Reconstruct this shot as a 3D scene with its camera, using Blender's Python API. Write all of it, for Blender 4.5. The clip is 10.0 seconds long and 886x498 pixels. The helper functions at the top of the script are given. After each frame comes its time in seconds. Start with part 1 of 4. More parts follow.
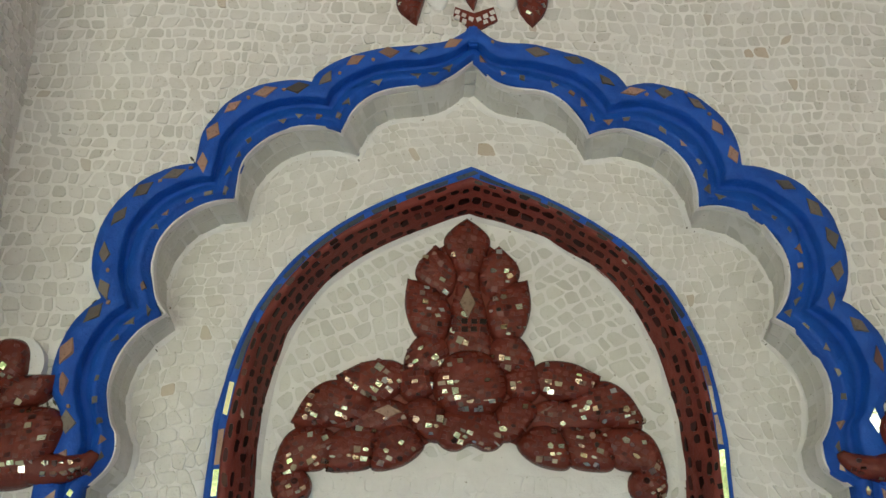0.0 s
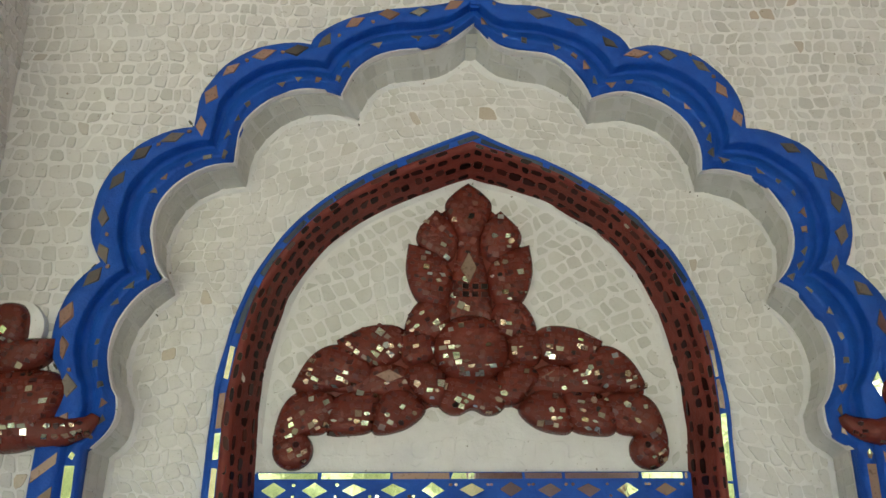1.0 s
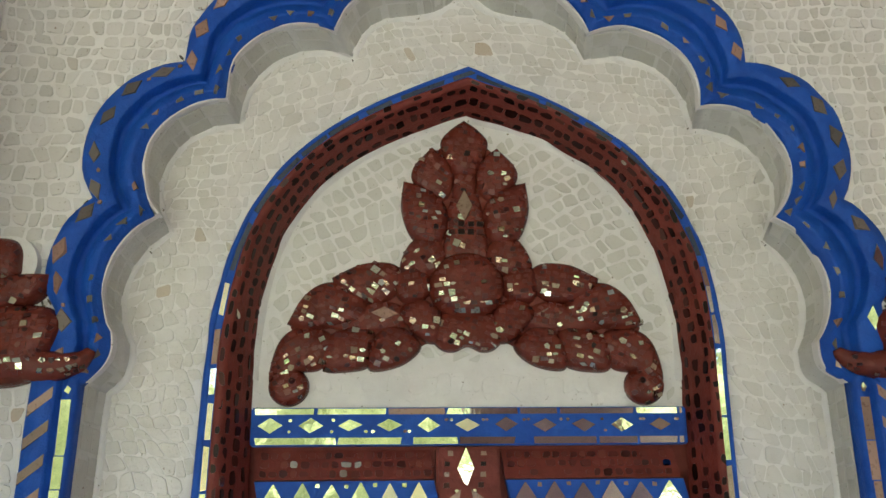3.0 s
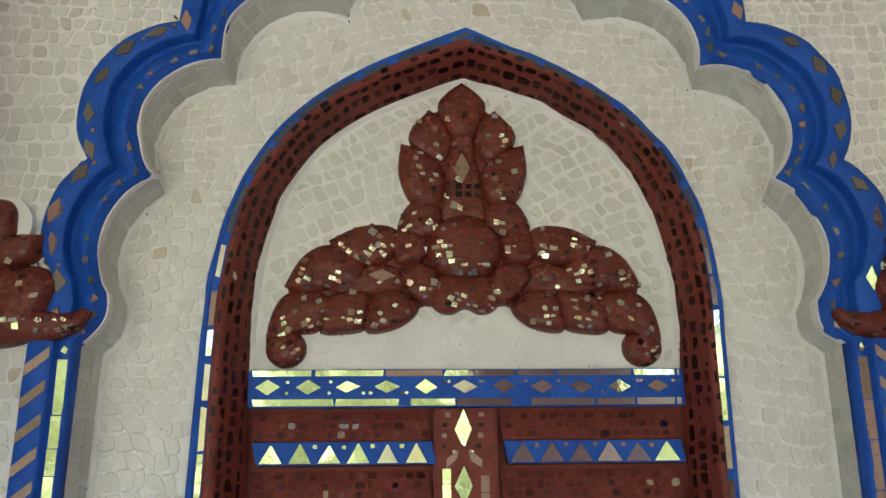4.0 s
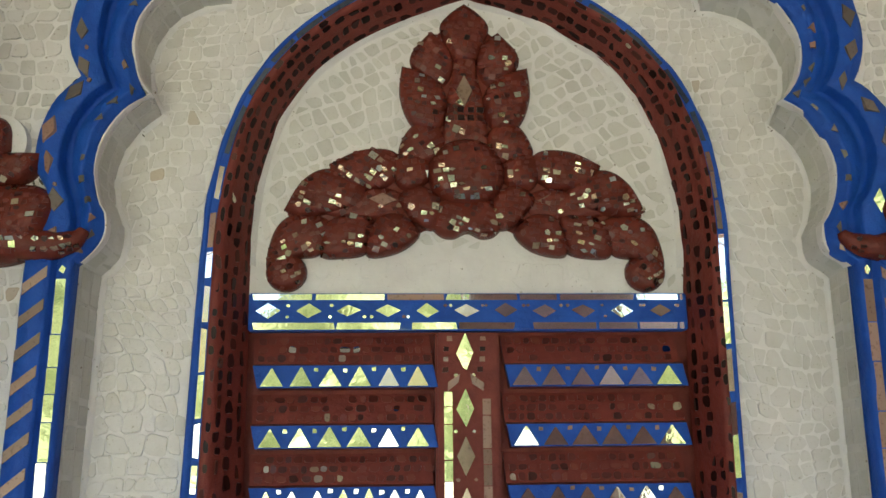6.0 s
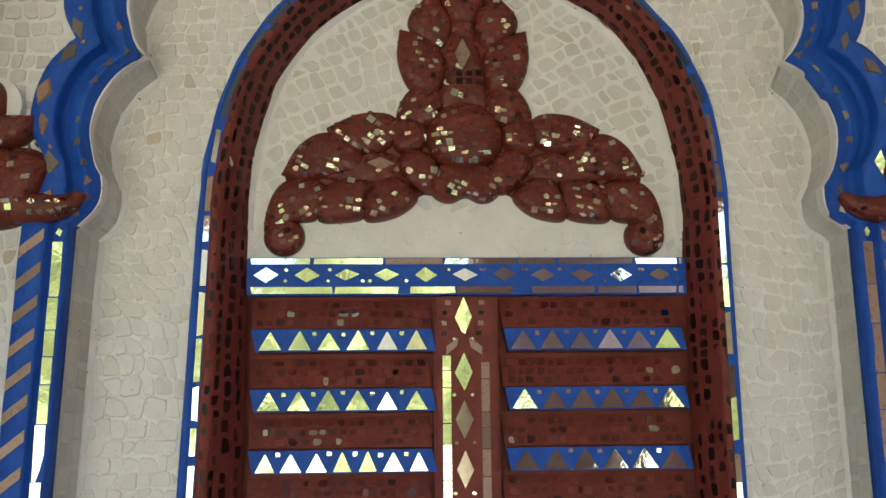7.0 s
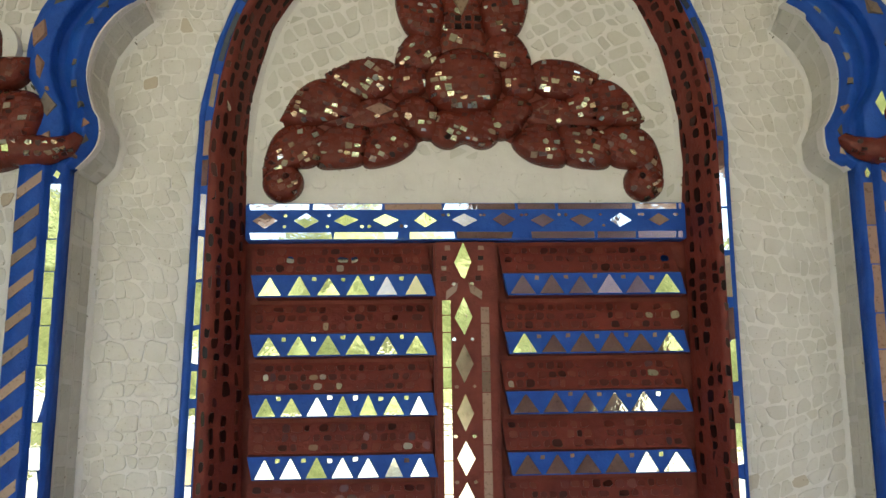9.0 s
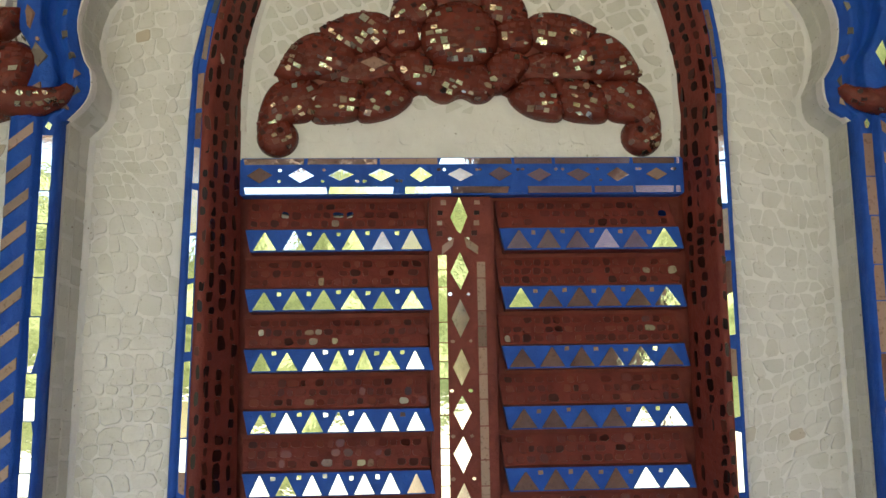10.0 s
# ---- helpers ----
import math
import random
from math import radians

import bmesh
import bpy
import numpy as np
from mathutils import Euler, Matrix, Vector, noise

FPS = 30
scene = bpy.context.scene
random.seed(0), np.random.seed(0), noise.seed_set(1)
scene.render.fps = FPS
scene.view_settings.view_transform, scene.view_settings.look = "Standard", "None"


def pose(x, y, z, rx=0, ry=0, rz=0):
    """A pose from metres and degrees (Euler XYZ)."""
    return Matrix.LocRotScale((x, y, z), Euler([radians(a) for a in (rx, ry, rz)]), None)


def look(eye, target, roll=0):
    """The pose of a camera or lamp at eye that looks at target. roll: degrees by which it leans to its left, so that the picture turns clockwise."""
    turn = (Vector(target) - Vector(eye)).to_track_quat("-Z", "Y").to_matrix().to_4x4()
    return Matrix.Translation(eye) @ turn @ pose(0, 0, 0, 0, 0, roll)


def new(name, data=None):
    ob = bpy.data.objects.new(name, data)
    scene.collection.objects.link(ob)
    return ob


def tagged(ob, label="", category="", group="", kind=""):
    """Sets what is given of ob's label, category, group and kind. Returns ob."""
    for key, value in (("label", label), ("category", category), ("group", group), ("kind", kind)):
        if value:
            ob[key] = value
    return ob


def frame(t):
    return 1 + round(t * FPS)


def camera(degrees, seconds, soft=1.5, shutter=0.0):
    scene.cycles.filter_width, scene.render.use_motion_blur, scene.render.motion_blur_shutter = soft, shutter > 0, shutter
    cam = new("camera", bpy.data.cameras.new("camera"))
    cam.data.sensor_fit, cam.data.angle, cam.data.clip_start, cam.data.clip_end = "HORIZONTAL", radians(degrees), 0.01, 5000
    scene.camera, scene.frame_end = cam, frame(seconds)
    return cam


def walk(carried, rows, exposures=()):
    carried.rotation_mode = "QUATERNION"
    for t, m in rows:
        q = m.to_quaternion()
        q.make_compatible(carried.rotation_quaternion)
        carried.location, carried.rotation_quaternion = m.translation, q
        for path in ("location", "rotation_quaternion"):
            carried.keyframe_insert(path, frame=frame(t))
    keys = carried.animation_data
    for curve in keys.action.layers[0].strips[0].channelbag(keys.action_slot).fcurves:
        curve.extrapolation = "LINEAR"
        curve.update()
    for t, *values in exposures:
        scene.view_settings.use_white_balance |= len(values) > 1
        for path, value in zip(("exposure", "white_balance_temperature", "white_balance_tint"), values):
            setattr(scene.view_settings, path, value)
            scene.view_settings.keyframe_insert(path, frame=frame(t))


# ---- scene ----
cam = camera(55.3, 10.0)
PATH = [
    (0, (-0.176, -1.837, 1.876), (-0.067, 0.03, 2.585), -0.4),
    (0.5, (-0.175, -1.825, 1.863), (-0.067, 0.049, 2.553), -0.4),
    (1, (-0.17, -1.818, 1.858), (-0.068, 0.069, 2.511), -0.4),
    (1.5, (-0.172, -1.812, 1.845), (-0.066, 0.084, 2.475), -0.4),
    (2, (-0.166, -1.81, 1.836), (-0.061, 0.093, 2.442), -0.4),
    (2.5, (-0.164, -1.804, 1.829), (-0.058, 0.107, 2.411), -0.5),
    (4, (-0.151, -1.777, 1.784), (-0.049, 0.155, 2.293), -0.6),
    (4.5, (-0.161, -1.774, 1.767), (-0.054, 0.164, 2.252), -0.5),
    (5, (-0.161, -1.764, 1.756), (-0.058, 0.181, 2.212), -0.4),
    (5.5, (-0.158, -1.753, 1.74), (-0.055, 0.197, 2.173), -0.4),
    (6, (-0.156, -1.739, 1.723), (-0.051, 0.216, 2.128), -0.5),
    (7.5, (-0.147, -1.724, 1.681), (-0.046, 0.245, 2.014), -0.6),
    (8, (-0.151, -1.719, 1.664), (-0.045, 0.252, 1.983), -0.7),
    (8.5, (-0.152, -1.719, 1.648), (-0.047, 0.254, 1.959), -0.8),
    (9, (-0.151, -1.713, 1.624), (-0.046, 0.26, 1.929), -0.8),
    (9.5, (-0.145, -1.702, 1.594), (-0.041, 0.275, 1.882), -0.9),
    (10, (-0.137, -1.695, 1.569), (-0.038, 0.285, 1.831), -0.9),
]
walk(cam, [(t, look(eye, target, roll)) for t, eye, target, roll in PATH],
     [(0, 3.09, 5950, 13), (5, 3.09, 6120, 14), (10, 3.04, 6500, 14)])

# ---- light ----
SUN_EL, SUN_ROT = radians(55), radians(328)
world = bpy.data.worlds.new("sky")
scene.world = world
world.use_nodes = True
wn = world.node_tree.nodes
sky = wn.new("ShaderNodeTexSky")
sky.sky_type, sky.sun_disc = "NISHITA", False
sky.sun_elevation, sky.sun_rotation = SUN_EL, SUN_ROT
sky.air_density, sky.dust_density, sky.ozone_density = 1.0, 5.0, 0.6
world.node_tree.links.new(sky.outputs[0], wn["Background"].inputs[0])
wn["Background"].inputs[1].default_value = 0.15
sun = new("sun", bpy.data.lights.new("sun", "SUN"))
sun.data.energy, sun.data.angle, sun.data.color = 5.0, radians(3), (1.0, 0.97, 0.93)
sun.matrix_world = look((-5, 8, 14), (0, 0, 0))


# ---- materials ----
def material(name):
    m = bpy.data.materials.new(name)
    m.use_nodes = True
    nt = m.node_tree
    return m, nt, nt.nodes["Principled BSDF"]


def node(nt, kind, **values):
    n = nt.nodes.new(kind)
    for key, v in values.items():
        n.inputs[key].default_value = v
    return n


def ramp(nt, source, stops):
    r = nt.nodes.new("ShaderNodeValToRGB")
    while len(r.color_ramp.elements) < len(stops):
        r.color_ramp.elements.new(0.5)
    for e, (p, c) in zip(r.color_ramp.elements, stops):
        e.position, e.color = p, (*c, 1)
    nt.links.new(source, r.inputs[0])
    return r.outputs[0]


def mixed(nt, factor, a, b, blend="MIX"):
    m = nt.nodes.new("ShaderNodeMix")
    m.data_type, m.blend_type = "RGBA", blend
    for socket, v in ((m.inputs[0], factor), (m.inputs[6], a), (m.inputs[7], b)):
        if isinstance(v, (int, float)):
            socket.default_value = v
        elif isinstance(v, tuple):
            socket.default_value = (*v, 1)
        else:
            nt.links.new(v, socket)
    return m.outputs[2]


def coords(nt):
    g = nt.nodes.new("ShaderNodeNewGeometry")
    return g.outputs["Position"]


def noise_at(nt, scale, detail=4.0, rough=0.55):
    n = node(nt, "ShaderNodeTexNoise", Scale=scale, Detail=detail, Roughness=rough)
    nt.links.new(coords(nt), n.inputs["Vector"])
    return n.outputs["Fac"]


def piece_random(nt):
    """One number for each piece, be it an object or an island of a joined mesh."""
    o = nt.nodes.new("ShaderNodeObjectInfo")
    g = nt.nodes.new("ShaderNodeNewGeometry")
    a = nt.nodes.new("ShaderNodeMath")
    a.operation = "ADD"
    nt.links.new(o.outputs["Random"], a.inputs[0])
    nt.links.new(g.outputs["Random Per Island"], a.inputs[1])
    f = nt.nodes.new("ShaderNodeMath")
    f.operation = "FRACT"
    nt.links.new(a.outputs[0], f.inputs[0])
    return f.outputs[0]


def bump(nt, bsdf, height, strength, distance):
    b = node(nt, "ShaderNodeBump", Strength=strength, Distance=distance)
    nt.links.new(height, b.inputs["Height"])
    nt.links.new(b.outputs[0], bsdf.inputs["Normal"])


def ceramic(name, stops, rough=0.3):
    m, nt, p = material(name)
    base = ramp(nt, piece_random(nt), stops)
    cloud = ramp(nt, noise_at(nt, 9, 5), [(0.3, (0.86, 0.85, 0.81)), (0.7, (1, 1, 1))])
    speck = ramp(nt, noise_at(nt, 170, 3), [(0.27, (0.62, 0.58, 0.5)), (0.36, (1, 1, 1))])
    stain = ramp(nt, noise_at(nt, 34, 3, 0.6), [(0.235, (0.42, 0.32, 0.24)), (0.275, (1, 1, 1))])
    c = mixed(nt, 1.0, mixed(nt, 1.0, mixed(nt, 1.0, base, cloud, "MULTIPLY"), speck, "MULTIPLY"), stain, "MULTIPLY")
    nt.links.new(c, p.inputs["Base Color"])
    p.inputs["Roughness"].default_value = rough
    bump(nt, p, noise_at(nt, 32, 5), 0.55, 0.009)
    return m


TILE = ceramic("white_tile", [(0.0, (0.60, 0.575, 0.55)), (0.25, (0.675, 0.645, 0.62)), (0.6, (0.715, 0.68, 0.66)),
                              (0.85, (0.745, 0.715, 0.695)), (0.985, (0.63, 0.60, 0.575)), (1.0, (0.53, 0.43, 0.34))])
TILE_PALE = ceramic("pale_tile", [(0.0, (0.66, 0.635, 0.61)), (0.2, (0.71, 0.68, 0.66)), (0.7, (0.745, 0.715, 0.695)), (0.985, (0.67, 0.64, 0.61)), (1.0, (0.56, 0.47, 0.38))])
TILE_MID = ceramic("tympanum_tile", [(0.0, (0.63, 0.615, 0.585)), (0.3, (0.68, 0.665, 0.635)), (0.7, (0.71, 0.695, 0.665)), (1.0, (0.74, 0.72, 0.695))])
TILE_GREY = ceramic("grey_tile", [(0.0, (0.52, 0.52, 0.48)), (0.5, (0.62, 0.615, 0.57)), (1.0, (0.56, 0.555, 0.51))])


def plaster(name, a, b, rough=0.8):
    m, nt, p = material(name)
    c = ramp(nt, noise_at(nt, 14, 6, 0.65), [(0.3, a), (0.65, b)])
    dirt = ramp(nt, noise_at(nt, 85, 4), [(0.265, (0.34, 0.29, 0.22)), (0.33, (1, 1, 1))])
    blot = ramp(nt, noise_at(nt, 27, 5, 0.7), [(0.245, (0.16, 0.13, 0.1)), (0.285, (1, 1, 1))])
    nt.links.new(mixed(nt, 1.0, mixed(nt, 1.0, c, dirt, "MULTIPLY"), blot, "MULTIPLY"), p.inputs["Base Color"])
    p.inputs["Roughness"].default_value = rough
    bump(nt, p, noise_at(nt, 60, 6, 0.65), 0.6, 0.007)
    return m


GROUT = plaster("grout", (0.73, 0.70, 0.675), (0.82, 0.79, 0.765))
PALE_GROUT = plaster("pale_grout", (0.735, 0.71, 0.69), (0.815, 0.795, 0.775))
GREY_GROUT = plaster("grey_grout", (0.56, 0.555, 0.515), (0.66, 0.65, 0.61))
CEILING = plaster("ceiling_plaster", (0.64, 0.60, 0.56), (0.72, 0.68, 0.64))


def paint(name, a, b, chips, rough):
    m, nt, p = material(name)
    c = ramp(nt, noise_at(nt, 22, 6, 0.6), [(0.3, a), (0.7, b)])
    worn_or_dim = ramp(nt, noise_at(nt, 95, 5, 0.7), [(0.24, (1, 1, 1)), (0.31, (0, 0, 0))])
    nt.links.new(mixed(nt, worn_or_dim, c, chips), p.inputs["Base Color"])
    p.inputs["Roughness"].default_value, p.inputs["Specular IOR Level"].default_value = rough, 0.28
    bump(nt, p, noise_at(nt, 60, 6, 0.65), 0.7, 0.006)
    return m


BLUE = paint("blue_paint", (0.009, 0.064, 0.36), (0.014, 0.097, 0.48), (0.015, 0.045, 0.17), 0.5)
RED = paint("maroon_paint", (0.14, 0.026, 0.019), (0.21, 0.043, 0.031), (0.04, 0.009, 0.007), 0.5)
RELIEF = paint("relief_paint", (0.105, 0.020, 0.013), (0.18, 0.036, 0.023), (0.04, 0.009, 0.007), 0.26)


def mirror(name, tint, rough):
    m, nt, p = material(name)
    c = ramp(nt, noise_at(nt, 75, 6, 0.75), [(0.30, tuple(0.55 * v for v in tint)), (0.42, tuple(0.88 * v for v in tint)), (0.65, tint)])
    nt.links.new(c, p.inputs["Base Color"])
    p.inputs["Metallic"].default_value, p.inputs["Roughness"].default_value = 1.0, rough
    bump(nt, p, noise_at(nt, 40, 3), 0.06, 0.004)
    return m


MIRROR = mirror("mirror_glass", (0.62, 0.64, 0.57), 0.04)
OLD_MIRROR = mirror("tarnished_mirror", (0.50, 0.43, 0.36), 0.18)


def glinting_chip():
    m, nt, p = material("glinting_chip")
    # Per-piece tints put cream, green and brown reflections into the chips.
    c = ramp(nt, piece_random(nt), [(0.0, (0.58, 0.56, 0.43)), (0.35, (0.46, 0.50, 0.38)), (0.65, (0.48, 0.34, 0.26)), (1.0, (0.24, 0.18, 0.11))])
    nt.links.new(c, p.inputs["Base Color"])
    p.inputs["Metallic"].default_value, p.inputs["Roughness"].default_value = 1.0, 0.12
    bump(nt, p, noise_at(nt, 130, 2), 0.5, 0.006)
    return m


GLINT = glinting_chip()


def dull_glass(name, a, b, rough):
    m, nt, p = material(name)
    c = ramp(nt, piece_random(nt), [(0.0, a), (0.6, b), (1.0, tuple(0.6 * v for v in a))])
    speck = ramp(nt, noise_at(nt, 140, 4), [(0.3, (0.6, 0.55, 0.5)), (0.45, (1, 1, 1))])
    nt.links.new(mixed(nt, 1.0, c, speck, "MULTIPLY"), p.inputs["Base Color"])
    p.inputs["Roughness"].default_value = rough
    bump(nt, p, noise_at(nt, 80, 3), 0.2, 0.003)
    return m


# Matt pink stands for the brown ceiling and pier that mirrors would show.
PINK_MIRROR = dull_glass("pink_reflection_glass", (0.30, 0.17, 0.125), (0.36, 0.22, 0.17), 0.25)
# Cream of the garden's glints, held in the base colour.
CREAM_GLINT = dull_glass("cream_glint_glass", (0.52, 0.48, 0.33), (0.24, 0.13, 0.09), 0.10)
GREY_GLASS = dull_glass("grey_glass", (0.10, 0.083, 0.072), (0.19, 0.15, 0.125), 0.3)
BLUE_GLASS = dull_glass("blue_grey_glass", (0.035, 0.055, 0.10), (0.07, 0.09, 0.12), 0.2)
# Tint carries the dim mauve reflection of the laterite pier.
PIER_TINT_MIRROR = mirror("pier_tint_mirror", (0.27, 0.20, 0.24), 0.22)


def chip_material(name, stops, gloss):
    m, nt, p = material(name)
    c = ramp(nt, piece_random(nt), stops)
    nt.links.new(c, p.inputs["Base Color"])
    p.inputs["Roughness"].default_value, p.inputs["Specular IOR Level"].default_value = 0.28, gloss
    return m


CHIP = chip_material("maroon_chip", [(0.0, (0.009, 0.004, 0.003)), (0.5, (0.022, 0.006, 0.005)), (0.85, (0.05, 0.012, 0.009)), (1.0, (0.10, 0.03, 0.02))], 0.2)
SLAT_CHIP = chip_material("slat_chip", [(0.0, (0.045, 0.012, 0.009)), (0.3, (0.105, 0.022, 0.016)), (0.75, (0.165, 0.034, 0.025)), (1.0, (0.20, 0.055, 0.036))], 0.35)
RED_CHIP = chip_material("red_chip", [(0.0, (0.045, 0.010, 0.008)), (0.22, (0.10, 0.019, 0.013)), (0.85, (0.155, 0.032, 0.021)), (1.0, (0.17, 0.04, 0.026))], 0.3)


def brick_material():
    m, nt, p = material("laterite")
    c = ramp(nt, noise_at(nt, 5, 6, 0.65), [(0.3, (0.56, 0.35, 0.33)), (0.7, (0.73, 0.50, 0.47))])
    nt.links.new(c, p.inputs["Base Color"])
    p.inputs["Roughness"].default_value = 0.85
    bump(nt, p, noise_at(nt, 25, 5), 0.6, 0.02)
    return m


BRICK = brick_material()


def growth(name, scale, a, b):
    m, nt, p = material(name)
    c = ramp(nt, noise_at(nt, scale, 6, 0.7), [(0.3, a), (0.7, b)])
    nt.links.new(c, p.inputs["Base Color"])
    p.inputs["Roughness"].default_value = 0.9
    return m


LAWN = growth("dry_lawn", 1.2, (0.15, 0.155, 0.10), (0.31, 0.315, 0.23))
FOLIAGE = growth("foliage", 0.9, (0.055, 0.085, 0.022), (0.31, 0.345, 0.16))
FLOOR = plaster("stone_floor", (0.42, 0.395, 0.36), (0.54, 0.51, 0.47), 0.5)


# ---- building blocks ----
def mesh_of(name, verts, faces):
    me = bpy.data.meshes.new(name)
    me.from_pydata(verts, [], faces)
    me.update()
    return me


def part(name, me, mat, parent=None, label="", smooth=False):
    """A mesh (bmesh or mesh data) as one object, under its thing if one is given."""
    if isinstance(me, bmesh.types.BMesh):
        data = bpy.data.meshes.new(name)
        me.to_mesh(data)
        me.free()
        me = data
    me.materials.append(mat) if not me.materials else None
    if smooth:
        me.polygons.foreach_set("use_smooth", [True] * len(me.polygons))
    ob = new(name, me)
    ob.parent = parent
    return tagged(ob, label)


def box(bm, x0, x1, y0, y1, z0, z1, bevel=0.0):
    geo = bmesh.ops.create_cube(bm, size=1, matrix=Matrix.LocRotScale(((x0 + x1) / 2, (y0 + y1) / 2, (z0 + z1) / 2), None, (x1 - x0, y1 - y0, z1 - z0)))
    if bevel:
        edges = {e for v in geo["verts"] for e in v.link_edges}
        bmesh.ops.bevel(bm, geom=list(edges), offset=bevel, segments=2, affect="EDGES")
    return bm


def box_mesh(*a, bevel=0.0):
    return box(bmesh.new(), *a, bevel=bevel)


def plate(outlines, y0, y1):
    """A flat plate in the xz plane, with holes, from y0 (its face) back to y1."""
    bm = bmesh.new()
    for pts in outlines:
        vs = [bm.verts.new((x, y0, z)) for x, z in pts]
        for a, b in zip(vs, vs[1:] + vs[:1]):
            bm.edges.new((a, b))
    bmesh.ops.triangle_fill(bm, edges=bm.edges[:], use_beauty=True, normal=(0, -1, 0))
    out = bmesh.ops.extrude_face_region(bm, geom=bm.faces[:])
    bmesh.ops.translate(bm, vec=(0, y1 - y0, 0), verts=[v for v in out["geom"] if isinstance(v, bmesh.types.BMVert)])
    bmesh.ops.recalc_face_normals(bm, faces=bm.faces[:])
    return bm


def arc(a, m, b, n):
    """n + 1 points on the circle through a, m and b."""
    ax, az, mx, mz, bx, bz = *a, *m, *b
    d = 2 * (ax * (mz - bz) + mx * (bz - az) + bx * (az - mz))
    ux = ((ax * ax + az * az) * (mz - bz) + (mx * mx + mz * mz) * (bz - az) + (bx * bx + bz * bz) * (az - mz)) / d
    uz = ((ax * ax + az * az) * (bx - mx) + (mx * mx + mz * mz) * (ax - bx) + (bx * bx + bz * bz) * (mx - ax)) / d
    r = math.hypot(ax - ux, az - uz)
    t0, t1, t2 = (math.atan2(p[1] - uz, p[0] - ux) for p in (a, m, b))
    while t1 - t0 > math.pi: t1 -= 2 * math.pi
    while t1 - t0 < -math.pi: t1 += 2 * math.pi
    while t2 - t1 > math.pi: t2 -= 2 * math.pi
    while t2 - t1 < -math.pi: t2 += 2 * math.pi
    return [(ux + r * math.cos(t0 + (t2 - t0) * k / n), uz + r * math.sin(t0 + (t2 - t0) * k / n)) for k in range(n + 1)]


def bezier(p0, p1, p2, p3, n):
    out = []
    for k in range(n + 1):
        t = k / n
        u = 1 - t
        w = (u * u * u, 3 * u * u * t, 3 * u * t * t, t * t * t)
        out.append(tuple(sum(wi * p[i] for wi, p in zip(w, (p0, p1, p2, p3))) for i in (0, 1)))
    return out


def joined(*runs):
    out = list(runs[0])
    for r in runs[1:]:
        out += r[1:]
    return out


def scallop(apex, shoulder, c1, m1, c2, m2, c3, m3, c4, foot):
    """The right half of the many-lobed arch, from its apex down: an ogee, lobes from cusp to cusp, a flare to the pilaster."""
    return joined(bezier(apex, (apex[0] + 0.06, apex[1] - 0.055), (shoulder[0] - 0.11, shoulder[1] + 0.012), shoulder, 14),
                  bezier(shoulder, (shoulder[0] + 0.075, shoulder[1] - 0.012), (c1[0] - 0.02, c1[1] + 0.06), c1, 10),
                  arc(c1, m1, c2, 18), arc(c2, m2, c3, 18), arc(c3, m3, c4, 14), bezier(c4, (c4[0] - 0.004, c4[1] - 0.07), (foot[0] - 0.035, foot[1] + 0.035), foot, 10))


def whole(left, right, bottom, splay=0.0):
    """Both halves of an arch (each given with x counted outwards), from the bottom left over the apex to the bottom right."""
    left, right = left + [(left[-1][0] + splay, bottom)], right + [(right[-1][0], bottom)]
    return [(-x, z) for x, z in reversed(left)] + right[1:]


BOTTOM, SPLAY = 0.35, 0.037
OUTER = whole(scallop((0, 3.104), (0.184, 3.041), (0.380, 2.937), (0.569, 2.878), (0.625, 2.723), (0.792, 2.612), (0.793, 2.406), (0.862, 2.283), (0.842, 2.170), (0.87, 2.03)),
              scallop((0, 3.104), (0.150, 3.055), (0.364, 2.946), (0.550, 2.911), (0.617, 2.745), (0.776, 2.670), (0.795, 2.418), (0.865, 2.344), (0.843, 2.190), (0.856, 2.03)), BOTTOM, SPLAY)
INNER = whole(scallop((0, 3.020), (0.178, 2.942), (0.306, 2.822), (0.496, 2.781), (0.536, 2.647), (0.663, 2.586), (0.661, 2.381), (0.742, 2.295), (0.728, 2.135), (0.773, 2.03)),
              scallop((0, 3.020), (0.148, 2.944), (0.268, 2.824), (0.457, 2.800), (0.509, 2.645), (0.667, 2.593), (0.648, 2.385), (0.729, 2.310), (0.708, 2.115), (0.759, 2.03)), BOTTOM, SPLAY)
REAR = whole(scallop((0, 2.990), (0.165, 2.912), (0.270, 2.806), (0.480, 2.758), (0.522, 2.630), (0.660, 2.562), (0.659, 2.371), (0.738, 2.270), (0.721, 2.120), (0.761, 2.02)),
             scallop((0, 2.990), (0.150, 2.916), (0.279, 2.805), (0.468, 2.770), (0.525, 2.631), (0.674, 2.560), (0.662, 2.359), (0.733, 2.260), (0.708, 2.110), (0.762, 2.02)), BOTTOM, SPLAY)


def pointed(apex, p1, p2, spring, bottom):
    half = bezier((0, apex), p1, p2, spring, 40)
    return whole(half, half, bottom)


FRAME_OUT = [(x - 0.012 * min(1, max(0, (2.35 - z) / 0.35)) - (0.028 * max(0, 2.05 - z) if x < 0 else 0), z) for x, z in pointed(2.78, (0.29, 2.66), (0.562, 2.555), (0.552, 2.06), BOTTOM)]
FRAME_IN = [(x, z - (0.014 * math.sin(math.pi * -x / 0.474) if x < 0 else 0)) for x, z in pointed(2.691, (0.285, 2.625), (0.474, 2.50), (0.474, 2.06), BOTTOM)]


def between(a, b, s):
    return [(p[0] + (q[0] - p[0]) * s, p[1] + (q[1] - p[1]) * s) for p, q in zip(a, b)]


